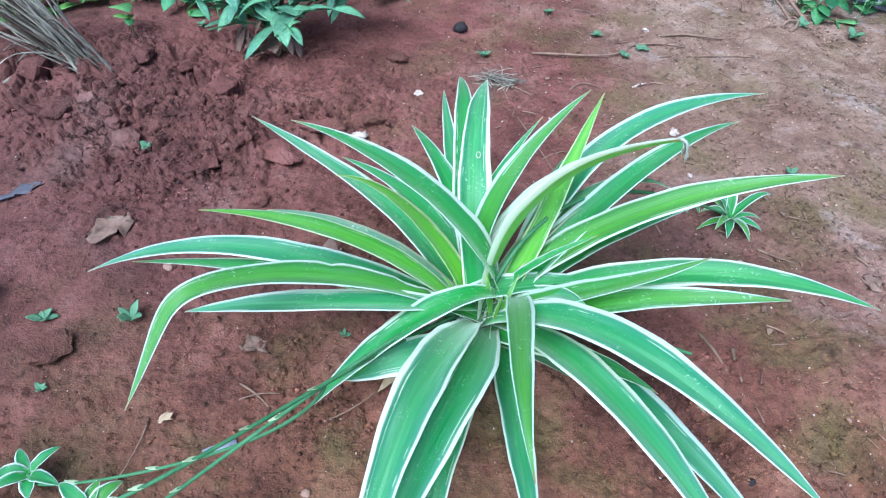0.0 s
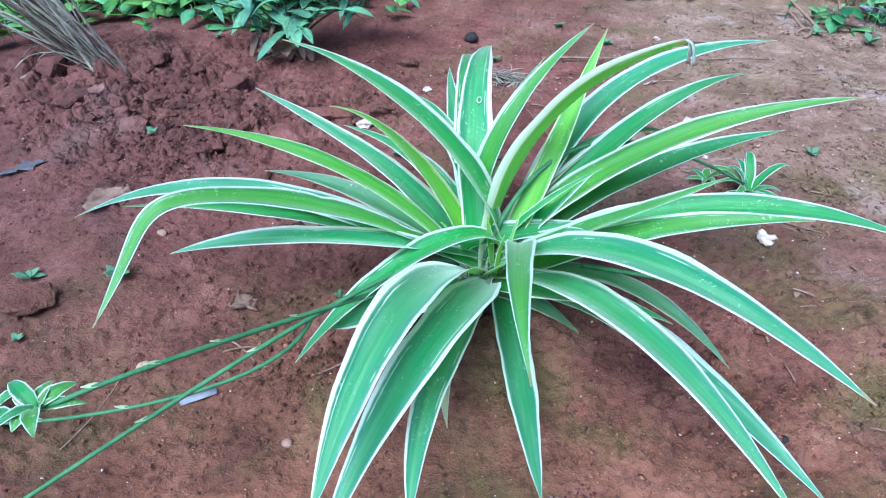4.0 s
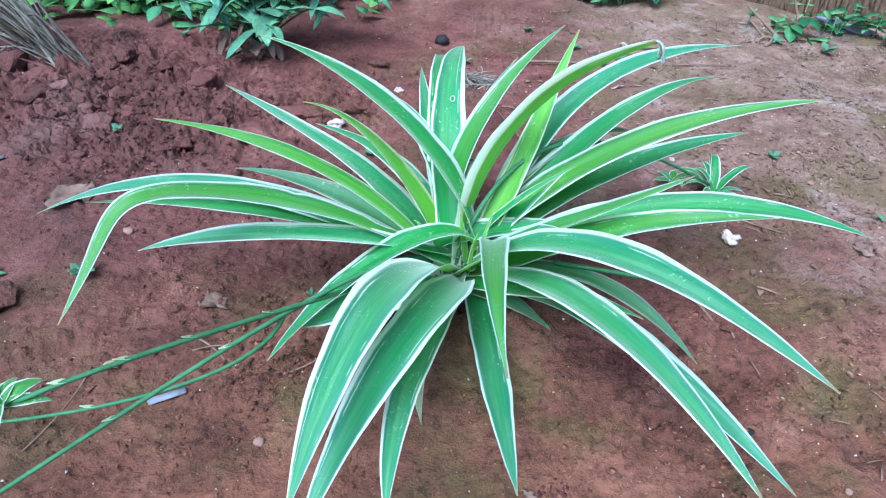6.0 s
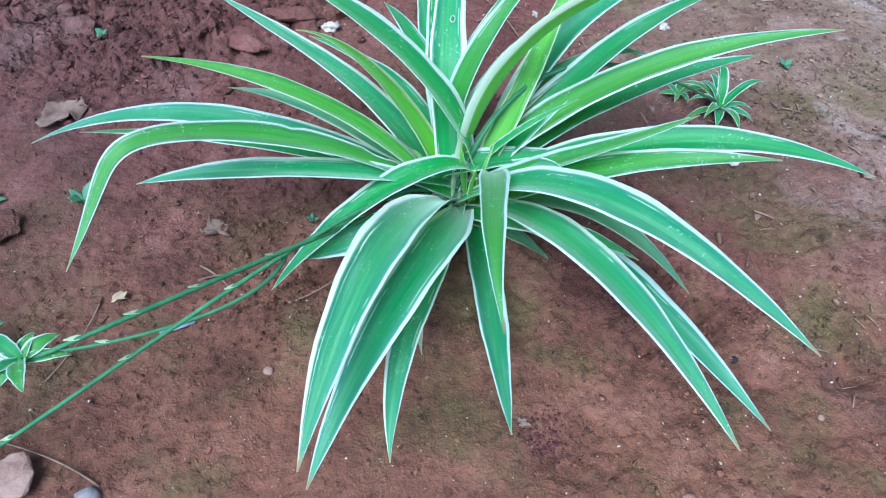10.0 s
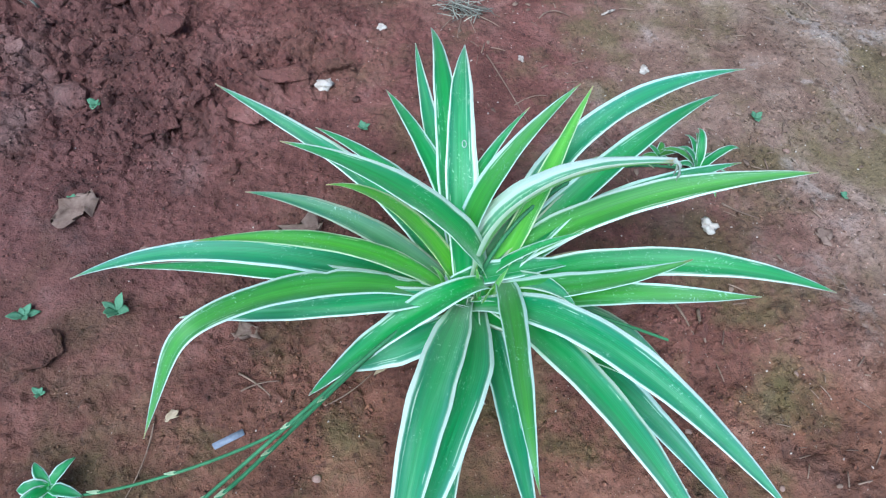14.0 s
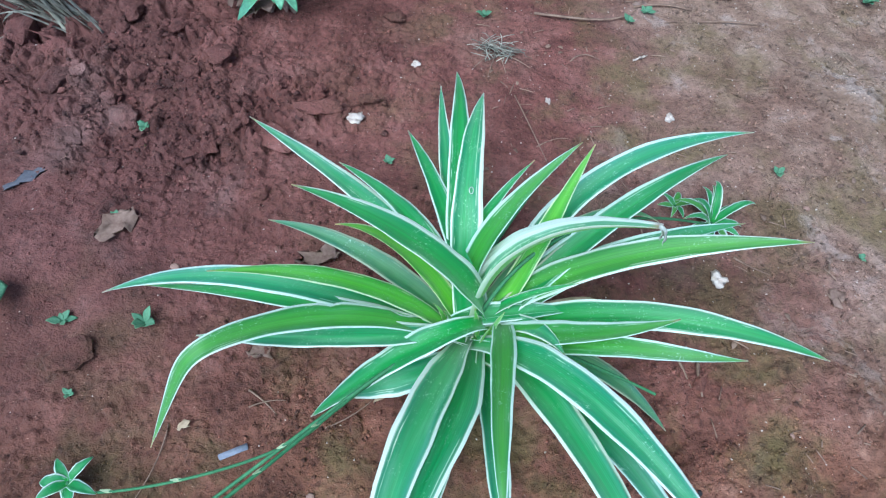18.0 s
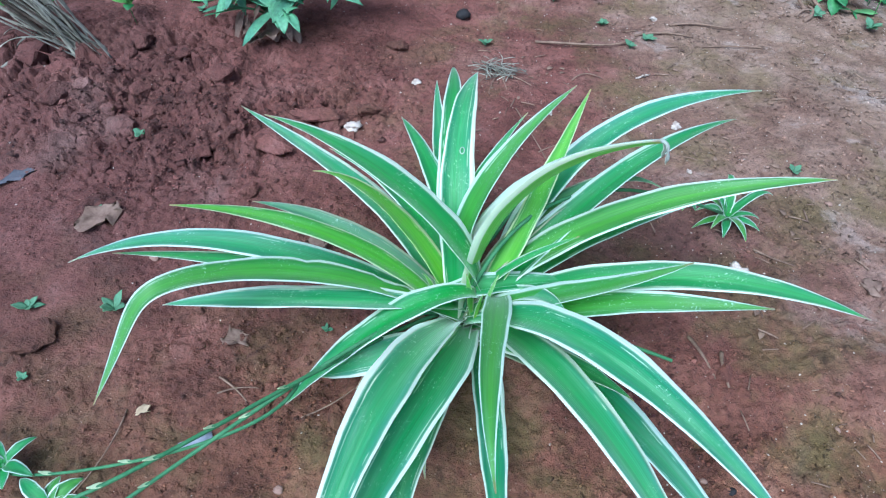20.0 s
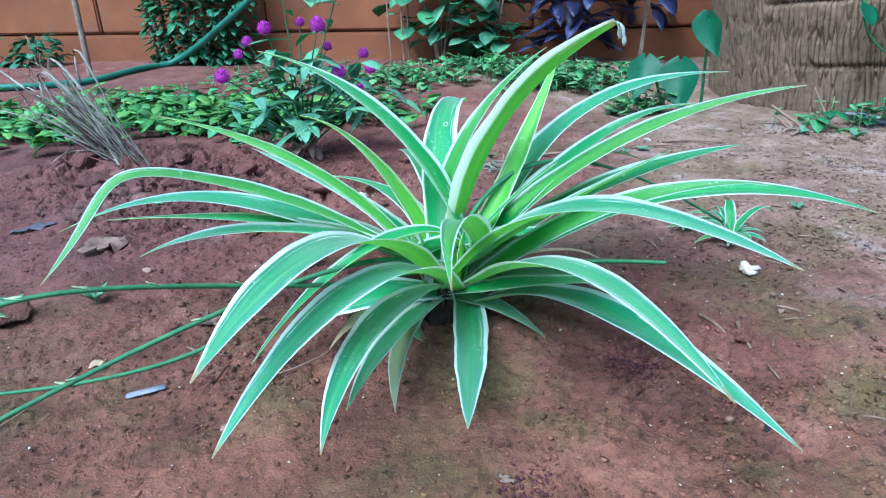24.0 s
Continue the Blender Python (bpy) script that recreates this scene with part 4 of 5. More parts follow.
# ---------- broad leaf shapes for the other plants ----------
def blade(base, direction, length, width, droop=0.3, n=6, m=3, seed=0, lift=0.0):
    d = unit(np.array(direction, dtype=float))
    p0 = np.array(base, dtype=float)
    p1 = p0 + d * length * 0.5 + (0, 0, length * lift)
    p2 = p0 + d * length + (0, 0, -length * droop)
    v, f, _ = ribbon([p0, p1, p2], width, n=n, m=m, seed=seed, base=0.12, peak=0.42, fold=0.25, thick=0.0005)
    return v, f


# globe amaranth bush with magenta flower heads
bush = empty("globe_amaranth", on_ground(-0.18, 0.968), "globe amaranth bush with magenta round flower heads", "plant")
bx, by, bz = bush.location
HEADS = [(-0.247, 0.86, 0.132, 1.0), (-0.262, 0.95, 0.152, 0.75), (-0.246, 0.95, 0.170, 0.8), (-0.202, 0.92, 0.191, 1.0), (-0.179, 1.0, 0.194, 0.7),
         (-0.114, 0.90, 0.196, 1.05), (-0.138, 1.0, 0.158, 0.7), (-0.096, 0.92, 0.130, 1.0), (-0.081, 1.0, 0.147, 0.8), (-0.060, 0.96, 0.130, 0.85), (-0.085, 0.98, 0.096, 0.8)]
stem_tops = [(x, y, z) for x, y, z, _ in HEADS] + [(-0.175, 0.93, 0.26), (-0.10, 0.96, 0.24), (-0.20, 0.98, 0.15), (-0.23, 0.90, 0.10), (-0.08, 0.90, 0.08), (-0.15, 0.87, 0.10), (-0.12, 0.85, 0.07), (-0.275, 0.90, 0.085), (-0.29, 0.96, 0.07), (-0.04, 0.96, 0.10), (-0.03, 1.0, 0.075), (-0.235, 0.86, 0.06), (-0.07, 0.93, 0.14)]
r = random.Random(5)
for i, (x, y, z) in enumerate(stem_tops):
    top = np.array((x - bx, y - by, z - bz))
    mid = np.array((top[0] * 0.55, top[1] * 0.55, top[2] * 0.62 + 0.01))
    v, f = tube([(0, 0, -0.005), tuple(mid * 0.6 + (0, 0, 0.02)), tuple(mid), tuple(top)], 0.0018, n=12, m=5, end=0.0009)
    raw("stem", v, f, STALK, bush)
    path = bezier([(0, 0, 0), tuple(mid * 0.6 + (0, 0, 0.02)), tuple(mid), tuple(top)], 12)
    last = 10 if i < len(HEADS) else 12
    for k in range(2, last):
        a0 = r.uniform(0, 6.28)
        for a in (a0, a0 + 3.14 + r.uniform(-0.4, 0.4)):
            if r.random() < (0.66 if k >= 5 else 0.93):
                continue
            l = r.uniform(0.034, 0.068) * (0.8 if k > 8 else 1)
            v, f = blade(path[k], (math.cos(a), math.sin(a), r.uniform(-0.1, 0.5)), l, l * r.uniform(0.34, 0.48), r.uniform(0.1, 0.8), n=7, m=5, seed=i * 40 + k)
            v[:, 2] = np.maximum(v[:, 2], height(v[:, 0] + bx, v[:, 1] + by) - bz + 0.002)
            raw("leaf", v, f, BUSH, bush)


# broad young leaves at the tops of the shoots
for i, (x, y, z, a, l) in enumerate(((-0.175, 0.93, 0.255, 2.6, 0.062), (-0.175, 0.93, 0.25, -0.3, 0.070), (-0.10, 0.96, 0.235, 0.2, 0.075), (-0.10, 0.96, 0.22, 3.3, 0.06), (-0.14, 0.95, 0.225, -1.2, 0.05), (-0.20, 0.98, 0.15, 3.6, 0.05), (-0.07, 0.93, 0.14, -0.6, 0.05))):
    v, f = blade((x - bx, y - by, z - bz), (math.cos(a), math.sin(a), 0.25), l, l * 0.42, 0.35, n=9, m=5, seed=640 + i, lift=0.05)
    raw("leaf", v, f, BUSH, bush)

# withered leaves hanging at the foot of the bush
for i in range(9):
    a = r.uniform(3.6, 5.8)
    l = r.uniform(0.018, 0.034)
    v, f = blade((0.012 * math.cos(a) + r.uniform(-0.03, 0.03), 0.012 * math.sin(a) - 0.03, r.uniform(0.018, 0.045)), (math.cos(a), math.sin(a), -0.7), l, l * 0.5, 0.5, n=6, m=4, seed=i + 700)
    v[:, 2] = np.maximum(v[:, 2], height(v[:, 0] + bx, v[:, 1] + by) - bz + 0.002)
    raw("withered_leaf", v, f, DRYLEAF, bush, "withered brown leaf")


def flower_head(x, y, z, size, parent, seed):
    """A globe of stiff overlapping bracts."""
    q = random.Random(seed)
    hp = Heap()
    R = 0.0108 * size
    for i in range(90):
        zz = 1 - 1.75 * (i + 0.5) / 90
        a = i * 2.39996
        rr = math.sqrt(max(0, 1 - zz * zz))
        d = np.array((rr * math.cos(a), rr * math.sin(a), zz))
        s = unit(np.cross(d, (0.01, 0.02, 1.0)))
        t = np.cross(s, d)
        c = d * R * 0.78
        w, l = R * 0.20, R * q.uniform(0.30, 0.46)
        up = unit(d + t * 0.5)
        hp.add([c - s * w, c + s * w, c + up * l * 0.6 + s * w * 0.7, c + up * l, c + up * l * 0.6 - s * w * 0.7, c + d * R * 0.16],
               [(0, 1, 5), (1, 2, 5), (2, 3, 5), (3, 4, 5), (4, 0, 5)])
    bm2 = bmesh.new()
    bmesh.ops.create_icosphere(bm2, subdivisions=2, radius=R * 0.82)
    hp.add([tuple(w.co) for w in bm2.verts], [tuple(w.index for w in fc.verts) for fc in bm2.faces])
    bm2.free()
    ob = hp.make("flower_head", FLOWER, parent, "magenta papery flower head")
    ob.location = (x, y, z)
    return ob


for i, (x, y, z, s) in enumerate(HEADS):
    flower_head(x - bx, y - by, z - bz, s, bush, i)

# dried grass clump
tuft = empty("dried_grass_clump", on_ground(-0.405, 0.835, -0.004), "clump of dried grey straw-like grass leaning over", "grass")
r = random.Random(9)
for i in range(96):
    p0 = np.array((r.gauss(0, 0.012), r.gauss(0, 0.008), -0.002))
    l = r.uniform(0.08, 0.165)
    az, el = math.radians(r.gauss(172, 12)), math.radians(r.gauss(50, 9))
    d = np.array((math.cos(az) * math.cos(el), math.sin(az) * math.cos(el), math.sin(el)))
    flat = np.array((d[0], d[1], 0))
    side = np.array((-d[1], d[0], 0)) * r.gauss(0, 0.07) * l
    if i % 4 == 0:
        # long blades that curl over at the tip
        l *= 1.25
        pts = [p0, p0 + d * l * 0.6 + side, p0 + d * l * 1.25, p0 + d * l * 0.95 + flat * l * r.uniform(0.3, 0.6), p0 + d * l * 0.65 + flat * l * r.uniform(0.35, 0.55) + side]
    elif i % 8 == 3:
        # fallen blades lying out to the side
        pts = [p0, p0 + flat * l * 0.4 + side + (0, 0, 0.03), p0 + flat * l * 0.8 - side + (0, 0, 0.04), p0 + flat * l * 1.15 + (0, 0, 0.006)]
    elif i % 8 == 5:
        # snapped blades
        k = r.uniform(0.5, 0.8)
        pts = [p0, p0 + d * l * k, p0 + d * l * k, p0 + d * l * k + (flat + side * 3) * l * 0.35 - (0, 0, l * 0.12)]
    else:
        pts = [p0, p0 + d * l * 0.4 + side, p0 + d * l * 0.75 - side, p0 + d * l * r.uniform(0.85, 1.05) + flat * l * r.uniform(0.0, 0.15) + side]
    v, f, _ = ribbon(pts, r.choice((0.002, 0.0024, 0.003, 0.0042)) * r.uniform(0.85, 1.25), n=16, m=3, seed=i, base=0.95, fold=0.7, peak=0.5, blunt=0.55, wave=0.3)
    raw("dry_blade", v, f, BROWNSTRAW if i % 4 == 1 else STRAW, tuft)
v, f = tube([(-0.03, -0.01, 0.006), (-0.055, -0.04, 0.02), (-0.075, -0.075, 0.004)], 0.0022, n=8)
raw("dry_blade", v, f, STRAW, tuft)
v, f = tube([(-0.03, -0.006, 0.030), (-0.085, -0.002, 0.072), (-0.14, 0.004, 0.108)], 0.0022, n=10, m=6, end=0.0018)
raw("dead_stem", v, f, BROWNSTRAW, tuft, "dark dead stem")
v, f = tube([(-0.139, 0.004, 0.1075), (-0.17, 0.008, 0.130), (-0.205, 0.012, 0.150)], 0.0017, n=8, m=6, end=0.0012)
raw("stem_tip", v, f, STRAW, tuft, "bleached tip of the dead stem")

# green hose lying across the bed
hose = [(-2.2, 1.32), (-1.6, 1.44), (-1.22, 1.49), (-1.07, 1.63), (-1.035, 1.84), (-1.0, 1.94)]
hp = [np.array(on_ground(x, y, 0.010)) for x, y in hose] + [np.array((-0.91, 1.95, 0.06)), np.array((-0.77, 1.87, 0.13)), np.array((-0.64, 1.80, 0.20)), np.array((-0.54, 1.82, 0.30)), np.array((-0.47, 1.9, 0.42))]
fine_pts = []
for i in range(len(hp) - 1):
    a, b = hp[max(i - 1, 0)], hp[i]
    c, d = hp[i + 1], hp[min(i + 2, len(hp) - 1)]
    for k in range(8):
        t = k / 8
        fine_pts.append(0.5 * ((2 * b) + (c - a) * t + (2 * a - 5 * b + 4 * c - d) * t * t + (3 * b - a - 3 * c + d) * t ** 3))
v, f = tube(fine_pts, 0.0095, m=10)
tagged(raw("garden_hose", v, f, HOSE), "green rubber garden hose lying across the bed", "hose")


# ---------- shrubs by the wall ----------
def shrub(name, label, mat, cx, cy, rx, ry, z0, z1, leaves, leaf_len, seed, wide=0.6, stems=5, category="shrub", stem_mat=None):
    """A leafy shrub: stems and a joined crown of many small leaves."""
    q = random.Random(seed)
    thing = empty(name, on_ground(cx, cy), label, category)
    ox, oy, oz = thing.location
    hp = Heap()
    for i in range(stems):
        a = q.uniform(0, 6.28)
        top = (rx * 0.6 * math.cos(a), ry * 0.6 * math.sin(a), z1 * q.uniform(0.6, 1.0))
        v, f = tube([(q.uniform(-.02, .02), q.uniform(-.02, .02), -0.01), (top[0] * 0.2, top[1] * 0.2, top[2] * 0.5), top], 0.004, n=8, m=5, end=0.0015)
        raw("stem", v, f, stem_mat or WOOD, thing)
    for i in range(leaves):
        a, rr = q.uniform(0, 6.28), math.sqrt(q.random())
        h = q.uniform(z0, z1)
        squeeze = 1 - 0.35 * abs((h - z0) / max(z1 - z0, 1e-3) - 0.4)
        p = (rx * rr * math.cos(a) * squeeze, ry * rr * math.sin(a) * squeeze, h)
        l = leaf_len * q.uniform(0.6, 1.25)
        ld = a + q.uniform(-1.2, 1.2)
        v, f = blade(p, (math.cos(ld), math.sin(ld), q.uniform(-0.5, 0.4)), l, l * wide * q.uniform(0.8, 1.2), q.uniform(0.0, 0.5), n=5, m=3, seed=seed * 100 + i)
        hp.add(v, f)
    crown = hp.make("crown", mat, thing)
    crown["kind"] = "stuff"
    return thing


shrub("ivy_shrub", "dense dark green leafy shrub against the wall", IVY, -0.93, 2.03, 0.20, 0.07, 0.0, 0.62, 2300, 0.036, 21)
shrub("leafy_creeper", "broad-leaved creeper climbing the orange wall", CREEPER, -0.15, 2.06, 0.17, 0.06, 0.05, 0.34, 120, 0.065, 23, 0.85, 7)
shrub("leafy_creeper", "broad-leaved creeper climbing the orange wall", CREEPER, 0.02, 2.05, 0.10, 0.06, 0.03, 0.26, 55, 0.065, 24, 0.85, 5)
shrub("low_shrub", "small dark shrub at the foot of the wall", IVY, -1.55, 2.03, 0.09, 0.06, 0.0, 0.10, 90, 0.045, 25)
shrub("low_shrub", "small dark shrub at the foot of the wall", IVY, -1.80, 1.98, 0.10, 0.06, 0.0, 0.16, 90, 0.05, 26)
shrub("violet_foliage_plant", "dark blue-violet foliage plant beside the wall", VIOLET, 0.25, 2.03, 0.10, 0.06, 0.05, 0.40, 120, 0.10, 27, 0.4)
shrub("violet_foliage_plant", "dark blue-violet foliage plant beside the wall", VIOLET, 0.45, 2.06, 0.06, 0.05, 0.12, 0.36, 26, 0.11, 28, 0.42, 2)


def pole(name, label, category, pts, radius, mat, end=None):
    v, f = tube(pts, radius, n=14, m=7, end=end)
    return tagged(raw(name, v, f, mat), label, category)


pole("wooden_stake", "thin grey wooden stake stuck upright in soil", "stake", [on_ground(-1.145, 1.755, -0.02), (-1.14, 1.755, 0.25), (-1.135, 1.76, 0.55)], 0.0085, WOOD)
for i, (dx, lean) in enumerate(((0.0, -0.05), (0.025, -0.08), (0.045, -0.03))):
    pole("woody_stem", "bare woody stem rising by the wall", "stem", [on_ground(-1.09 + dx, 2.04, -0.02), (-1.11 + dx + lean * 0.3, 2.05, 0.2), (-1.10 + dx + lean, 2.07, 0.55)], 0.007, WOOD, 0.005)
for x, y, tx in ((-0.29, 2.0, -0.30), (-0.245, 1.98, -0.24), (-0.235, 2.01, -0.21)):
    pole("thin_stem", "thin brown plant stem before the wall", "stem", [on_ground(x, y, -0.01), (x - 0.01, y, 0.2), (tx, y + 0.02, 0.5)], 0.0035, TWIG, 0.002)


# large heart-shaped leaves by the trunk
def taro(x, y, tops, seed):
    q = random.Random(seed)
    thing = empty("taro_plant", on_ground(x, y), "taro plant with large heart-shaped green leaves", "plant")
    ox, oy, oz = thing.location
    for tx, ty, tz, size, face, droop in tops:
        top = np.array((tx - ox, ty - oy, tz - oz))
        v, f = tube([(0, 0, -0.005), (top[0] * 0.3, top[1] * 0.3, top[2] * 0.7), tuple(top)], 0.0035, n=10, m=6, end=0.002)
        raw("leaf_stalk", v, f, STALK, thing)
        d = np.array((math.cos(face), math.sin(face), 0))
        s = np.array((-d[1], d[0], 0))
        vs, fs = [], []
        n, m = 13, 9
        down = np.array((0, 0, -1.0))
        ax = unit(d * math.cos(droop) + down * math.sin(droop))
        up = np.cross(ax, s) * -1
        for layer in (0, -0.0008):
            for i in range(n):
                t = i / (n - 1)
                yy = -0.28 + 1.28 * t
                w = 0.46 * math.sin(min(1, (t + 0.02) / 0.34) * math.pi / 2) ** 0.7 * (1 if t < 0.3 else (1 - ((t - 0.3) / 0.7) ** 1.6))
                for j in range(m):
                    u = -1 + 2 * j / (m - 1)
                    notch = 0.16 * max(0, 1 - abs(u) * 1.6) * max(0, 1 - t * 5)
                    p = top + ax * size * (yy + notch) + s * size * w * u + up * size * (0.14 * abs(u) ** 1.3 * w * 2 - 0.18 * t * t + 0.015 * math.sin(7 * t + 3 * u)) + up * layer
                    vs.append(p)
        o = n * m
        for i in range(n - 1):
            for j in range(m - 1):
                a = i * m + j
                fs += [(a, a + 1, a + m + 1, a + m), (o + a, o + a + m, o + a + m + 1, o + a + 1)]
        raw("leaf_blade", vs, fs, TARO, thing)
    return thing


taro(0.492, 1.335, [(0.478, 1.29, 0.168, 0.070, -1.1, 1.2)], 1)
taro(0.42, 1.34, [(0.372, 1.27, 0.096, 0.070, -2.0, 1.15), (0.432, 1.25, 0.090, 0.078, -1.5, 1.3)], 2)
# a vine with one broad leaf hanging on the trunk
vine = empty("trunk_vine", (0.72, 1.21, 0.0), "thin green vine with broad leaf hanging on trunk", "vine")
v, f = tube([(0.06, 0.02, 0.36), (-0.06, -0.005, 0.24), (-0.05, -0.005, 0.13), (0.04, 0.0, 0.12), (0.06, 0.02, 0.10)], 0.0028, n=22, m=6, end=0.0014)
raw("stem", v, f, STALK, vine)
for base, d, l, w in (((-0.005, -0.006, 0.215), (0.6, -0.5, -0.25), 0.07, 0.05), ((-0.03, -0.006, 0.20), (0.2, -0.6, -0.5), 0.045, 0.035)):
    v, f = blade(base, d, l, w, 0.2, n=10, m=7, seed=3)
    raw("leaf", v, f, TARO, vine)

# ---------- weeds ----------
PATCHES = [(-0.66, 1.05, 0.20, 0.14, 110), (-0.40, 1.13, 0.16, 0.10, 110), (-0.22, 1.20, 0.16, 0.11, 100), (-0.62, 1.28, 0.16, 0.10, 90), (-0.14, 1.52, 0.22, 0.12, 130), (0.07, 1.66, 0.18, 0.10, 100),
           (0.22, 1.50, 0.14, 0.09, 80), (0.32, 1.58, 0.14, 0.10, 70), (-0.95, 1.12, 0.2, 0.15, 110), (0.74, 1.15, 0.13, 0.05, 24), (-0.45, 1.55, 0.2, 0.12, 70), (0.36, 1.28, 0.06, 0.05, 30)]
r = random.Random(77)
for cx, cy, rx, ry, count in PATCHES:
    thing = Heap()
    lush = cx < -0.1 and cy < 1.3
    for i in range(count):
        x, y = r.gauss(cx, rx * 0.55), r.gauss(cy, ry * 0.55)
        if y > 2.0 or math.hypot(x - 0.878, y - 1.535) < 0.35:
            continue
        z = float(height(x, y))
        hgt = r.uniform(0.004, 0.05)
        for k in range(4):
            a = r.uniform(0, 6.28)
            l = r.uniform(0.014, 0.048) if lush else r.uniform(0.010, 0.034)
            v, f = blade((x, y, z + hgt * r.uniform(0.5, 1)), (math.cos(a), math.sin(a), r.uniform(-0.2, 0.6)), l, l * r.uniform(0.45, 0.75), r.uniform(0, 0.4), n=5, m=3, seed=r.randrange(9999))
            thing.add(v, f)
        v, f = tube([(x, y, z - 0.003), (x + r.uniform(-.006, .006), y, z + hgt)], 0.0007, n=3, m=4)
        thing.add(v, f)
    tagged(thing.make("ground_weeds", LUSH if lush else WEED), "patch of low green leafy weeds on soil", "weeds", kind="stuff")


def seedling(x, y, size, count, seed, mat=WEED, up=0.5):
    q = random.Random(seed)
    thing = empty("weed_seedling", on_ground(x, y), "tiny green weed seedling growing from bare soil", "weed", "weed seedlings")
    ox, oy, oz = thing.location
    for i in range(count):
        a = 6.283 * i / count + q.uniform(-0.4, 0.4)
        l = size * q.uniform(0.6, 1.1)
        v, f = blade((0, 0, size * 0.15), (math.cos(a), math.sin(a), up * q.uniform(0.2, 1)), l, l * q.uniform(0.5, 0.75), q.uniform(0.0, 0.3), n=6, m=5, seed=seed * 50 + i)
        v[:, 2] = np.maximum(v[:, 2], height(v[:, 0] + ox, v[:, 1] + oy) - oz + 0.001)
        raw("leaf", v, f, mat, thing)
    v, f = tube([(0, 0, -0.003), (0, 0, size * 0.18)], 0.0008, n=3, m=5)
    raw("stem", v, f, STALK, thing)
    return thing


for i, (x, y, s, n) in enumerate(((-0.168, 0.436, 0.026, 5), (-0.247, 0.430, 0.018, 6), (-0.256, 0.679, 0.016, 6), (0.474, 0.704, 0.013, 9), (-0.24, 0.552, 0.014, 5), (0.03, 0.668, 0.013, 6),
                                  (0.32, 0.965, 0.020, 7), (0.345, 0.99, 0.018, 6), (0.285, 1.03, 0.018, 6), (0.60, 1.09, 0.022, 7), (0.665, 1.055, 0.026, 8),
                                  (-0.21, 0.36, 0.012, 5), (0.12, 0.955, 0.020, 8), (-0.30, 0.98, 0.016, 5), (0.545, 0.60, 0.010, 5), (0.02, 0.445, 0.012, 4), (0.215, 1.10, 0.02, 6))):
    seedling(x, y, s * 0.75, n, i + 1, SEEDLING, 1.1)


sprout = empty("broad_leaf_weed", on_ground(-0.322, 0.440), "young weed with one broad round green leaf", "weed")
v, f = tube([(0, 0, -0.003), (0.002, 0, 0.012), (0.004, 0, 0.020)], 0.0011, n=6, m=5)
raw("stem", v, f, STALK, sprout)
v, f, _ = ribbon([(-0.012, 0.0, 0.021), (0.004, 0.001, 0.026), (0.022, 0.002, 0.018)], 0.031, n=12, m=7, seed=5, base=0.35, peak=0.45, fold=0.15, blunt=0.35)
raw("leaf", v, f, SEEDLING, sprout)


# ---------- stones, clods, litter ----------
def hull_shape(seed, count=16):
    """An angular lump: hull of random points."""
    q = random.Random(seed)
    bm = bmesh.new()
    for _ in range(count):
        d = Vector((q.gauss(0, 1), q.gauss(0, 1), q.gauss(0, 1))).normalized()
        bm.verts.new(d * q.uniform(0.75, 1.1))
    res = bmesh.ops.convex_hull(bm, input=bm.verts)
    bmesh.ops.delete(bm, geom=[g for g in res["geom_interior"] if isinstance(g, bmesh.types.BMVert)], context='VERTS')
    return bm


def lump(name, x, y, sx, sy, sz, mat, seed, label, category, turn=0.0, sink=0.35, rough=0.28, cuts=2, group="", angular=False):
    q = random.Random(seed)
    if angular:
        bm = hull_shape(seed, 22)
        bmesh.ops.bevel(bm, geom=list(bm.edges), offset=0.10, segments=1, affect='EDGES')
        bmesh.ops.triangulate(bm, faces=list(bm.faces))
        bmesh.ops.subdivide_edges(bm, edges=list(bm.edges), cuts=1)
    else:
        bm = bmesh.new()
        bmesh.ops.create_icosphere(bm, subdivisions=cuts, radius=1)
    off = Vector((q.uniform(0, 50), q.uniform(0, 50), q.uniform(0, 50)))
    for v in bm.verts:
        n = noise.noise(v.co * 1.3 + off) * rough + noise.noise(v.co * 3.1 + off) * rough * 0.5
        v.co = v.co * (1 + n)
        v.co.x, v.co.y, v.co.z = v.co.x * sx, v.co.y * sy, v.co.z * sz
    ob = part(name, bm, mat, None, smooth=cuts > 1 and not angular)
    ob.location = on_ground(x, y, sz * (1 - 2 * sink))
    ob.rotation_euler = (q.uniform(-.15, .15), q.uniform(-.15, .15), turn or q.uniform(0, 6.28))
    return tagged(ob, label, category, group)


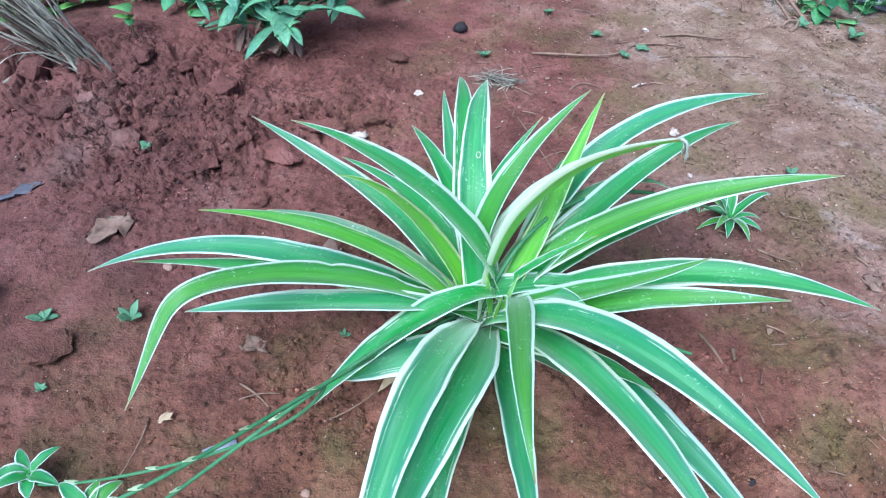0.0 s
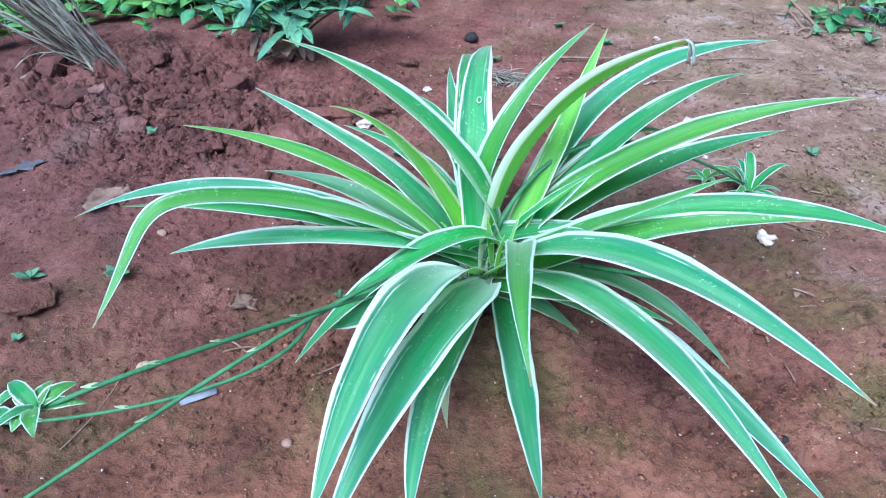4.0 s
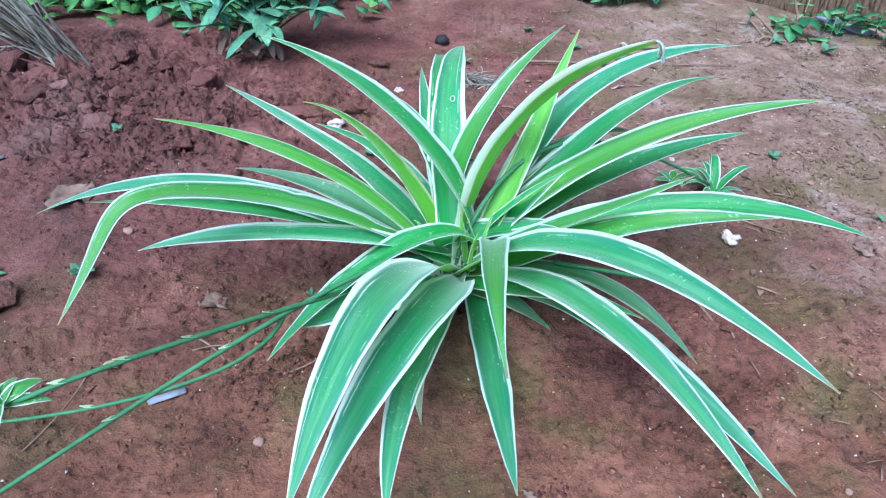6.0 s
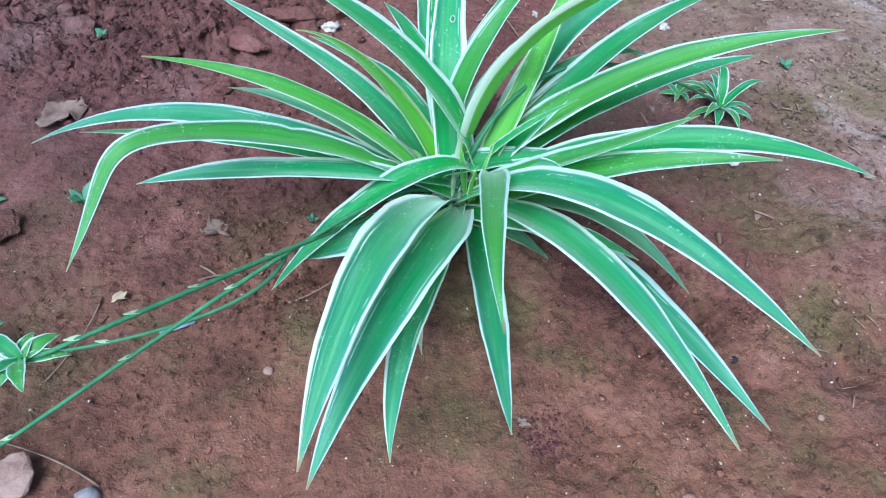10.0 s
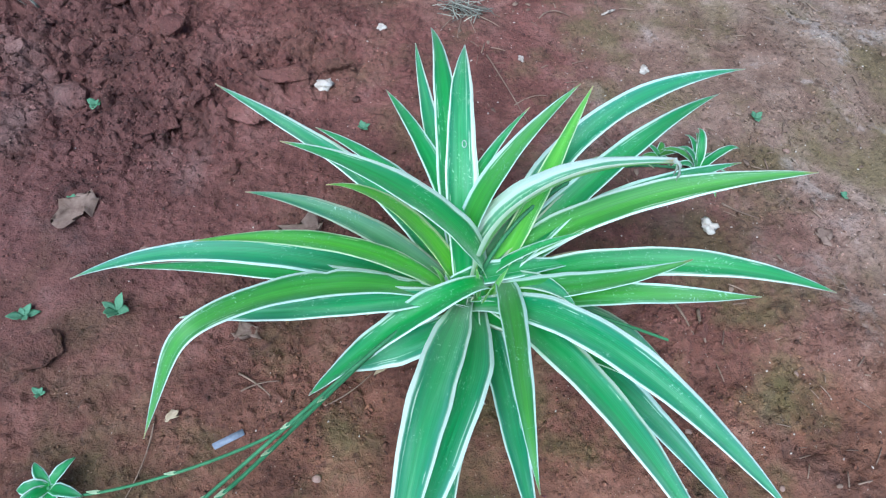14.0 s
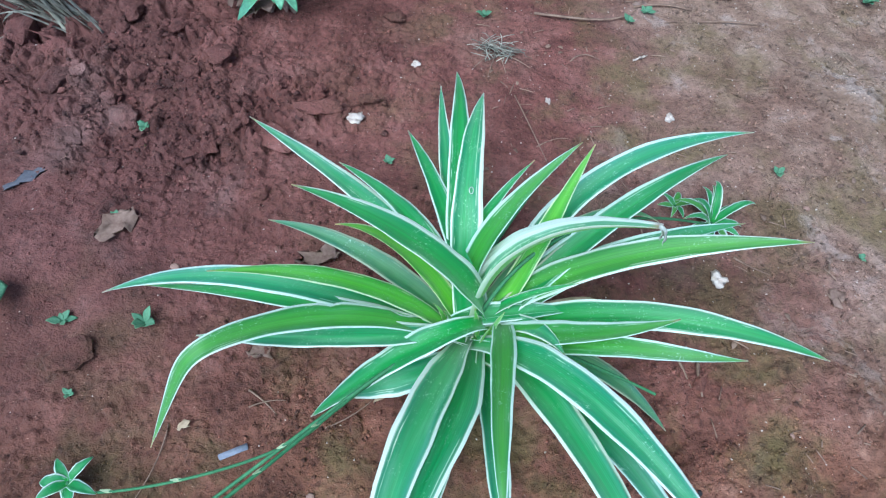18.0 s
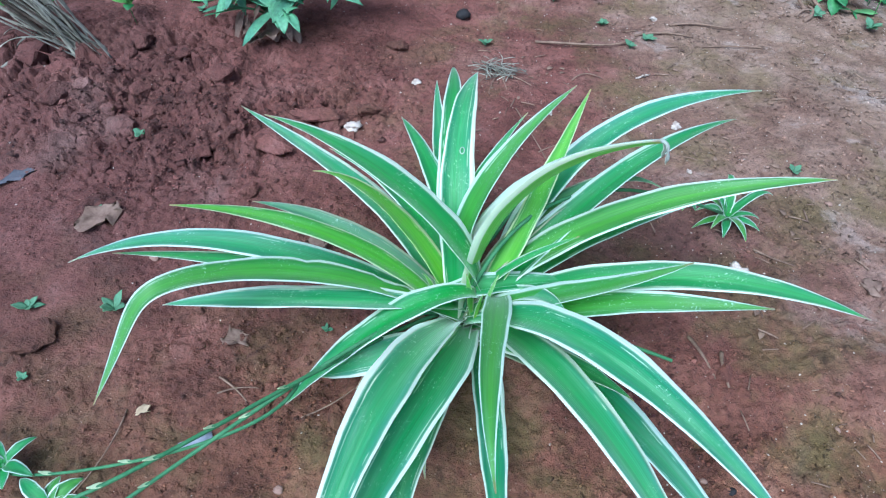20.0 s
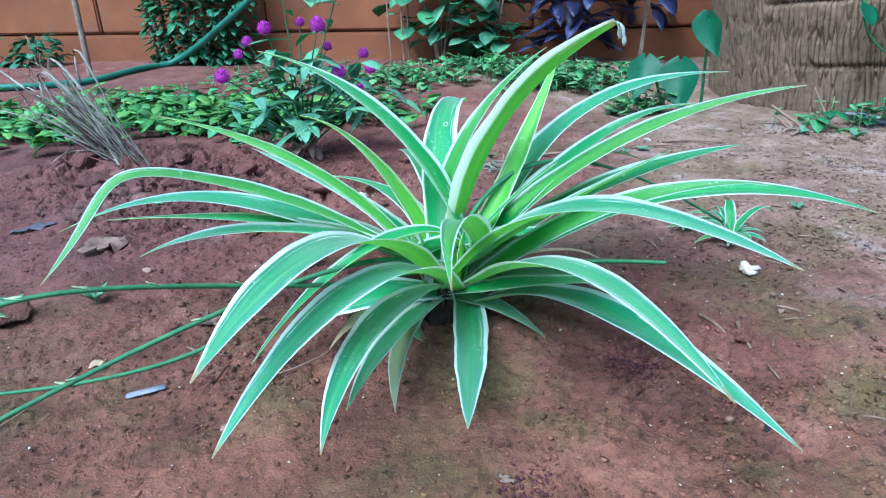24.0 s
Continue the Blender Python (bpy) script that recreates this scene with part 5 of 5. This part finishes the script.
CL = "crumbly lump of red soil lying on the ground"
for i, (x, y, s, fl) in enumerate(((-0.282, 0.690, 0.026, 0.62), (-0.381, 0.728, 0.022, 0.7), (-0.265, 0.722, 0.017, 0.7), (-0.330, 0.650, 0.020, 0.4), (-0.35, 0.745, 0.016, 0.7), (-0.30, 0.77, 0.018, 0.7),
                                   (-0.23, 0.775, 0.016, 0.6), (-0.20, 0.80, 0.020, 0.5), (-0.31, 0.715, 0.012, 0.7), (-0.247, 0.65, 0.013, 0.6), (-0.175, 0.66, 0.014, 0.6), (-0.15, 0.69, 0.012, 0.5),
                                   (-0.27, 0.615, 0.014, 0.45), (-0.10, 0.60, 0.013, 0.6), (-0.12, 0.76, 0.012, 0.5), (-0.40, 0.78, 0.024, 0.6), (-0.45, 0.80, 0.032, 0.7), (-0.47, 0.85, 0.03, 0.7),
                                   (-0.34, 0.87, 0.02, 0.6), (-0.28, 0.86, 0.017, 0.6), (-0.22, 0.90, 0.016, 0.6), (-0.06, 0.88, 0.016, 0.5), (0.0, 0.93, 0.018, 0.5), (0.05, 0.90, 0.013, 0.5), (0.13, 0.47, 0.012, 0.5),
                                   (0.02, 0.40, 0.011, 0.5), (-0.02, 0.345, 0.009, 0.6), (0.36, 0.44, 0.011, 0.5), (0.31, 0.42, 0.009, 0.5), (0.045, 0.365, 0.012, 0.5), (0.27, 0.36, 0.010, 0.5))):
    lump("soil_clod", x, y, s, s * 0.8, s * fl, CLOD, 300 + i, CL, "soil clod", rough=0.3, group="soil clods", angular=True)
q = random.Random(88)
spots = ((-0.27, 0.70, 0.055), (-0.20, 0.67, 0.04), (-0.33, 0.74, 0.05), (-0.30, 0.80, 0.05), (-0.14, 0.66, 0.03), (-0.07, 0.75, 0.035), (0.09, 0.60, 0.025), (0.33, 0.42, 0.03))
for i in range(72):
    cx, cy, cr = spots[i % len(spots)]
    sz = q.uniform(0.004, 0.010) * (0.6 if cx > 0 else 1)
    lump("soil_clod", q.gauss(cx, cr * 0.7), q.gauss(cy, cr * 0.6), sz, sz * q.uniform(0.65, 0.95), sz * q.uniform(0.45, 0.75), CLOD, 800 + i, CL, "soil clod", rough=0.3, group="soil clods", angular=True)
for i, (x, y, sx, sy, a) in enumerate(((-0.097, 0.672, 0.030, 0.017, -0.8), (-0.060, 0.728, 0.032, 0.016, 0.2), (-0.005, 0.757, 0.020, 0.010, 0.3), (-0.221, 0.394, 0.024, 0.017, 0.6))):
    lump("soil_slab", x, y, sx, sy, 0.009, CLOD, 400 + i, "flat slab of crusted red soil", "soil slab", a, 0.1, 0.3, 3, angular=True)
lump("stone", -0.113, 0.208, 0.019, 0.015, 0.013, STONE, 504, "blunt pinkish-grey stone beside the stalks", "stone", 0.4, 0.25, 0.25, 3, "", True)
lump("stone", -0.064, 0.203, 0.008, 0.006, 0.006, GREYSTONE, 501, "small dark grey stone on the soil", "stone", 0.4, 0.3, 0.22, 2)
for i, (x, y, s) in enumerate(((0.40, 0.30, 0.003), (0.44, 0.40, 0.003), (0.33, 0.345, 0.003), (0.41, 0.225, 0.005), (0.50, 0.66, 0.004), (0.02, 0.30, 0.004), (0.30, 0.235, 0.005), (-0.16, 0.50, 0.005))):
    lump("pebble", x, y, s, s * 0.8, s * 0.6, STONE, 510 + i, "small pinkish pebble on the soil", "pebble", group="pebbles")
lump("charcoal_lump", 0.082, 1.027, 0.011, 0.009, 0.008, CHAR, 520, "black lump of charcoal on soil", "charcoal", 0.3, 0.2, 0.35, 2)
lump("charcoal_lump", 0.350, 0.340, 0.0035, 0.003, 0.002, CHAR, 521, "black lump of charcoal on soil", "charcoal", 0.8, 0.2, 0.4, 2)
for i, (x, y, sx, sy, sz) in enumerate(((0.390, 0.556, 0.011, 0.009, 0.006), (-0.018, 0.728, 0.010, 0.010, 0.006), (0.041, 0.836, 0.006, 0.005, 0.004), (0.361, 0.786, 0.008, 0.006, 0.004),
                                        (0.211, 0.795, 0.006, 0.003, 0.003), (0.365, 0.70, 0.004, 0.003, 0.003), (0.36, 1.05, 0.006, 0.005, 0.003))):
    lump("white_shell_piece", x, y, sx * 0.8, sy * 0.8, sz * 0.8, SHELL, 540 + i, "broken chalky white shell piece on soil", "shell", 0.5 * i, 0.15, 0.9, 3, "shell pieces")
lump("white_plastic_scrap", 0.742, 1.182, 0.045, 0.016, 0.008, FOIL, 560, "crumpled whitish plastic scrap by the trunk", "litter", -0.3, 0.1, 0.5, 3)


def flake(name, x, y, length, width, turn, mat, label, category, seed, curl=0.3, group="", z=0.002):
    """A curled dry leaf or scrap lying on the soil."""
    d = np.array((math.cos(turn), math.sin(turn), 0))
    v, f, uv = ribbon([-d * length / 2 + (0, 0, curl * length * 0.3), (0, 0, 0.0), d * length / 2 + (0, 0, curl * length * 0.45)], width, n=9, m=6, fold=0.5, base=0.35, peak=0.5, seed=seed, wave=0.3, thick=0.0007)
    q = np.random.default_rng(seed)
    n2 = len(v) // 2
    jag = q.normal(0, width * 0.17, (n2, 3)) * (np.abs(uv[:n2, 0:1] * 2 - 1) ** 2)
    v = v + np.concatenate([jag, jag])
    ob = raw(name, v, f, mat, uvs=uv)
    ob.location = on_ground(x, y, z)
    return tagged(ob, label, category, group)


flake("dry_leaf", -0.233, 0.537, 0.046, 0.026, 1.15, DRYLEAF, "curled brown dry leaf on red soil", "dry leaf", 1, 0.35, "dry leaves")
flake("dry_leaf", -0.055, 0.423, 0.022, 0.018, 0.5, DRYLEAF, "small square tan dry leaf scrap", "dry leaf", 2, 0.15, "dry leaves")
flake("dry_leaf", -0.02, 0.525, 0.045, 0.022, 0.3, DRYLEAF, "curled brown dry leaf on red soil", "dry leaf", 3, 0.5, "dry leaves")
flake("dry_leaf", 0.505, 0.545, 0.020, 0.012, 1.2, DRYLEAF, "pale dry leaf scrap on soil", "dry leaf", 4, 0.1, "dry leaves")
flake("dry_leaf", -0.10, 0.345, 0.012, 0.007, 0.8, PALEDRY, "pale dry leaf scrap on soil", "dry leaf", 5, 0.2, "dry leaves")
flake("dry_leaf", 0.198, 0.278, 0.011, 0.006, -0.4, DRYLEAF, "pale dry leaf scrap on soil", "dry leaf", 6, 0.2, "dry leaves")
flake("dry_leaf", -0.165, 0.905, 0.05, 0.025, 0.8, DRYLEAF, "curled brown dry leaf on red soil", "dry leaf", 7, 0.6, "dry leaves", 0.012)
flake("dry_leaf", -0.195, 0.90, 0.045, 0.02, 2.2, DRYLEAF, "curled brown dry leaf on red soil", "dry leaf", 8, 0.6, "dry leaves", 0.012)
bm = bmesh.new()
box(bm, -0.013, 0.013, -0.0028, 0.0028, 0, 0.0014, 0.0005)
strip = part("plastic_strip", bm, FOIL, None)
strip.location, strip.rotation_euler = on_ground(-0.054, 0.329, 0.002), (0.1, -0.08, 0.5)
tagged(strip, "short grey plastic strip on soil", "litter")
flake("film_scrap", -0.350, 0.588, 0.055, 0.013, 0.85, SLATE, "crumpled dark slate-grey plastic film on soil", "litter", 12, 0.02, z=0.0006)
flake("white_stick", 0.332, 0.892, 0.024, 0.005, 0.6, SHELL, "short white stick on soil", "litter", 11, 0.05)


def twig(pts, radius, label="thin dry brown twig on the soil", mat=TWIG):
    p = [on_ground(x, y, radius * 0.7 + h) for x, y, h in pts]
    v, f = tube(p, radius, n=10, m=5, end=radius * 0.5)
    return tagged(raw("twig", v, f, mat), label, "twig", "twigs")


TW = [([(0.41, 0.585, 0), (0.425, 0.572, 0.004), (0.445, 0.568, 0)], 0.0012), ([(-0.055, 0.385, 0), (-0.035, 0.375, 0.004), (-0.025, 0.366, 0)], 0.0011), ([(-0.05, 0.368, 0), (-0.035, 0.378, 0.005), (-0.02, 0.38, 0)], 0.0009),
      ([(0.335, 0.475, 0), (0.345, 0.455, 0.002), (0.352, 0.435, 0)], 0.0018), ([(0.36, 0.46, 0), (0.355, 0.445, 0.003), (0.362, 0.428, 0)], 0.0020), ([(0.17, 0.80, 0), (0.19, 0.75, 0.006), (0.215, 0.69, 0)], 0.0010),
      ([(0.19, 0.97, 0), (0.25, 0.945, 0.012), (0.30, 0.955, 0), (0.33, 0.985, 0.004)], 0.0022), ([(0.24, 0.875, 0), (0.255, 0.895, 0.006), (0.28, 0.88, 0)], 0.0011), ([(0.566, 1.075, 0), (0.578, 1.095, 0.006), (0.592, 1.10, 0.004), (0.60, 1.095, 0)], 0.0026),
      ([(0.575, 1.063, 0), (0.592, 1.075, 0.004), (0.600, 1.105, 0.005), (0.595, 1.12, 0)], 0.003), ([(0.522, 1.13, -0.002), (0.519, 1.133, 0.012), (0.511, 1.137, 0.020)], 0.0035), ([(0.38, 1.03, 0), (0.42, 1.048, 0.003), (0.44, 1.032, 0.004), (0.472, 1.035, 0)], 0.0022), ([(0.585, 1.10, 0), (0.575, 1.115, 0.012), (0.565, 1.13, 0.02)], 0.003),
      ([(0.61, 1.10, 0), (0.60, 1.14, 0.01), (0.575, 1.18, 0.03)], 0.0035), ([(0.66, 1.15, 0), (0.655, 1.18, 0.03), (0.64, 1.19, 0.06)], 0.003), ([(0.33, 1.0, 0), (0.37, 1.01, 0.005), (0.41, 1.0, 0)], 0.002),
      ([(0.42, 0.98, 0), (0.46, 0.985, 0.004), (0.50, 0.98, 0)], 0.0016), ([(-0.06, 0.21, 0), (-0.09, 0.225, 0.004), (-0.14, 0.232, 0)], 0.0008), ([(-0.115, 0.345, 0), (-0.11, 0.31, 0.004), (-0.125, 0.275, 0)], 0.0008),
      ([(0.02, 0.36, 0), (0.045, 0.372, 0.003), (0.06, 0.39, 0)], 0.0008), ([(0.20, 0.72, 0), (0.225, 0.74, 0.004), (0.24, 0.735, 0)], 0.0008), ([(0.285, 0.205, 0), (0.288, 0.215, 0.012), (0.29, 0.225, 0.028)], 0.0011)]
for pts, rad in TW:
    twig(pts, rad)

# tangle of fine dry roots
knot = empty("dry_root_tangle", on_ground(0.143, 0.877), "tangle of fine grey dry roots on soil", "roots")
r = random.Random(3)
h = Heap()
for i in range(46):
    a = r.uniform(0, 6.28)
    p = np.array((r.gauss(0, 0.014), r.gauss(0, 0.008), 0.003 + abs(r.gauss(0, 0.006))))
    d = np.array((math.cos(a), math.sin(a) * 0.7, 0)) * r.uniform(0.01, 0.028)
    v, f = tube([p - d, p + (r.gauss(0, .006), r.gauss(0, .006), 0.006), p + d], 0.0006, n=6, m=4)
    h.add(v, f)
h.make("root_mat", STRAW, knot)
for dx, dy in ((-0.035, -0.045), (0.02, -0.06), (0.06, -0.035), (-0.01, -0.055)):
    v, f = tube([(0, 0, 0.006), (dx * 0.5, dy * 0.4, 0.01), (dx, dy, 0.002)], 0.0009, n=7, m=4, end=0.0005)
    raw("root", v, f, TWIG, knot)

# dead curled leaves at the foot of the plant
for i, (p, w) in enumerate((([(0.128, 0.425, 0.045), (0.108, 0.410, 0.025), (0.116, 0.404, 0.000), (0.142, 0.406, 0.006)], 0.013), ([(0.12, 0.43, 0.03), (0.09, 0.44, 0.05), (0.065, 0.445, 0.03), (0.05, 0.44, 0.008)], 0.016),
                            ([(0.15, 0.45, 0.04), (0.22, 0.49, 0.06), (0.262, 0.50, 0.05), (0.27, 0.498, 0.02)], 0.007), ([(0.11, 0.41, 0.03), (0.085, 0.40, 0.035), (0.07, 0.39, 0.02), (0.06, 0.385, 0.006)], 0.014))):
    v, f, uv = ribbon(p, w, n=18, m=5, seed=900 + i, fold=0.6)
    raw("dead_leaf", v, f, PALEDRY if i else LEAF_OLD, plant, "yellowed dead leaf at the base", uvs=uv)

# pale bracts along the stalks
for st, ts in ((stalk_a, (0.45, 0.6, 0.72, 0.86)), (stalk_b, (0.55, 0.72, 0.9)), (stalk_c, (0.5, 0.66, 0.84))):
    me = st.data
    n = len(me.vertices) // 6
    for k, t in enumerate(ts):
        i = int(t * (n - 1))
        c = sum((me.vertices[i * 6 + j].co for j in range(6)), Vector()) / 6
        c2 = sum((me.vertices[min(i + 2, n - 1) * 6 + j].co for j in range(6)), Vector()) / 6
        d = (c2 - c).normalized()
        v, f, uv = ribbon([tuple(c), tuple(c + d * 0.005 + Vector((0, 0, 0.0015))), tuple(c + d * 0.010 + Vector((0, 0.001, 0.003)))], 0.0032, n=7, m=4, seed=k)
        raw("bract", v, f, BRACT, plant, uvs=uv)

# white frayed end of the snapped leaf
for k, (dx, dy, dz, w) in enumerate(((0.004, -0.002, -0.010, 0.005), (0.007, -0.003, -0.014, 0.004))):
    p = (0.2512, 0.4505, 0.2262)
    v, f, uv = ribbon([p, (p[0] + dx * 0.9, p[1] + dy * 0.5, p[2] + 0.002), (p[0] + dx, p[1] + dy, p[2] + dz)], w, n=9, m=5, seed=60 + k, base=0.9, blunt=0.6, wave=0.4)
    raw("frayed_tip", v, f, FRAY, plant, "pale frayed end of a snapped leaf", uvs=uv)

# crumbs of soil and pale grit, strewn everywhere
PROTO = []
for k in range(10):
    bm = hull_shape(70 + k, 9)
    bm.verts.index_update()
    PROTO.append((np.array([v.co[:] for v in bm.verts]), [tuple(v.index for v in fc.verts) for fc in bm.faces]))
    bm.free()


def strew(name, count, lo, hi, mat, label, seed, dense, lift=0.35, power=2.0, area=(-0.6, 0.85, 0.12, 1.2)):
    """Scatters angular grains over the soil as one mesh."""
    q = np.random.default_rng(seed)
    x, y = q.uniform(area[0], area[1], count * 30), q.uniform(area[2], area[3], count * 30)
    keep = np.flatnonzero(q.random(len(x)) < dense(x, y))[:count]
    x, y = x[keep], y[keep]
    n = len(x)
    z = height(x, y)
    s = lo * (hi / lo) ** (q.random(n) ** power)
    a = q.uniform(0, 6.28, n)
    flat_y, flat_z = q.uniform(0.5, 1, n), q.uniform(0.3, 0.7, n)
    kind = q.integers(len(PROTO), size=n)
    vs, ts, base = [], [], 0
    for k, (pv, pf) in enumerate(PROTO):
        m = np.flatnonzero(kind == k)
        px, py, pz = pv[None, :, 0] * s[m, None], pv[None, :, 1] * (s * flat_y)[m, None], pv[None, :, 2] * (s * flat_z)[m, None]
        ca, sa = np.cos(a[m])[:, None], np.sin(a[m])[:, None]
        v = np.stack([px * ca - py * sa + x[m, None], px * sa + py * ca + y[m, None], pz + (z + s * lift)[m, None]], -1)
        t = np.array(pf)[None] + (base + np.arange(len(m)) * len(pv))[:, None, None]
        vs.append(v.reshape(-1, 3))
        ts.append(t.reshape(-1, 3))
        base += len(m) * len(pv)
    vs, ts = np.concatenate(vs), np.concatenate(ts)
    me = bpy.data.meshes.new(name)
    me.vertices.add(len(vs))
    me.vertices.foreach_set("co", vs.astype(np.float32).ravel())
    me.loops.add(ts.size)
    me.loops.foreach_set("vertex_index", ts.astype(np.int32).ravel())
    me.polygons.add(len(ts))
    me.polygons.foreach_set("loop_start", np.arange(0, ts.size, 3, dtype=np.int32))
    me.update(calc_edges=True)
    me.materials.append(mat)
    return tagged(new(name, me), label, "soil crumbs", kind="stuff")


def drifts(x, y):
    """How thickly the crumbs lie."""
    return np.clip(0.03 + 0.55 * np.maximum(0, 2.6 * vnoise(x * 13, y * 13, 12) - 0.1) + 0.9 * bumpy(x, y, -0.24, 0.74, 0.18) + 0.6 * bumpy(x, y, 0.02, 0.50, 0.17)
                   + 0.6 * bumpy(x, y, 0.33, 0.40, 0.11) + 0.5 * bumpy(x, y, 0.0, 0.9, 0.2), 0, 1)


strew("soil_crumbs", 34000, 0.0004, 0.0026, CRUMB, "loose red soil crumbs strewn over the ground", 1, drifts, power=2.4)
strew("pale_grit", 3000, 0.0005, 0.0018, SHELL, "pale quartz grit on the soil surface", 2, lambda x, y: np.clip(0.3 + x, 0.1, 1))
strew("soil_crumbs", 1500, 0.0012, 0.0050, CRUMB, "loose red soil crumbs strewn over the ground", 5, lambda x, y: np.clip(1.6 * bumpy(x, y, -0.20, 0.68, 0.085) + 1.2 * bumpy(x, y, -0.29, 0.74, 0.09) + 0.5 * bumpy(x, y, -0.05, 0.80, 0.07) + 0.25 * bumpy(x, y, 0.0, 0.44, 0.10), 0, 1), 0.4, 1.6)
strew("soil_crumbs", 9000, 0.0008, 0.0036, CRUMB, "loose red soil crumbs strewn over the ground", 6, lambda x, y: np.clip(0.9 * bumpy(x, y, 0.34, 0.40, 0.09) + 0.9 * bumpy(x, y, 0.04, 0.36, 0.06) + 0.4 * bumpy(x, y, 0.45, 0.62, 0.16) + 0.4 * bumpy(x, y, 0.28, 0.27, 0.11) + 0.35 * bumpy(x, y, 0.55, 0.92, 0.28), 0, 1) * np.clip(0.5 + 2.2 * vnoise(x * 22, y * 22, 31), 0.05, 1), 0.35, 1.9)
strew("soil_lumps", 160, 0.003, 0.008, CRUMB, "small angular lumps of dug red soil", 3, dug)


# heaps of dark red granules
for cx, cy, cr in ((0.276, 0.396, 0.016), (0.214, 0.272, 0.013)):
    strew("red_granules", 900, 0.0008, 0.0022, GRANULE, "heap of dark wine-red granules on soil", int(cx * 1000), lambda x, y: 0.3 * bumpy(x, y, cx, cy, cr), 0.6, 2.0, (cx - 0.06, cx + 0.06, cy - 0.06, cy + 0.06))

h = Heap()
r = random.Random(41)
for i in range(620):
    x, y = r.uniform(0.12, 0.85), r.uniform(0.3, 1.2)
    a, l = r.uniform(0, 6.28), r.uniform(0.0025, 0.010)
    if y < 0.55 and x < 0.36:
        continue
    p = np.array(on_ground(x, y, 0.0012))
    d = np.array((math.cos(a), math.sin(a), 0)) * l
    if i % 3:
        v, f = tube([p - d, p + (0, 0, 0.0012), p + d], r.uniform(0.0004, 0.0009), n=4, m=4)
    else:
        v, f, _ = ribbon([p - d * 0.5, p + (0, 0, 0.001), p + d * 0.5], l * 0.6, n=5, m=3, seed=i)
    h.add(v, f)
tagged(h.make("plant_litter", TWIG), "bits of dry straw and leaf on trodden soil", "litter", kind="stuff")
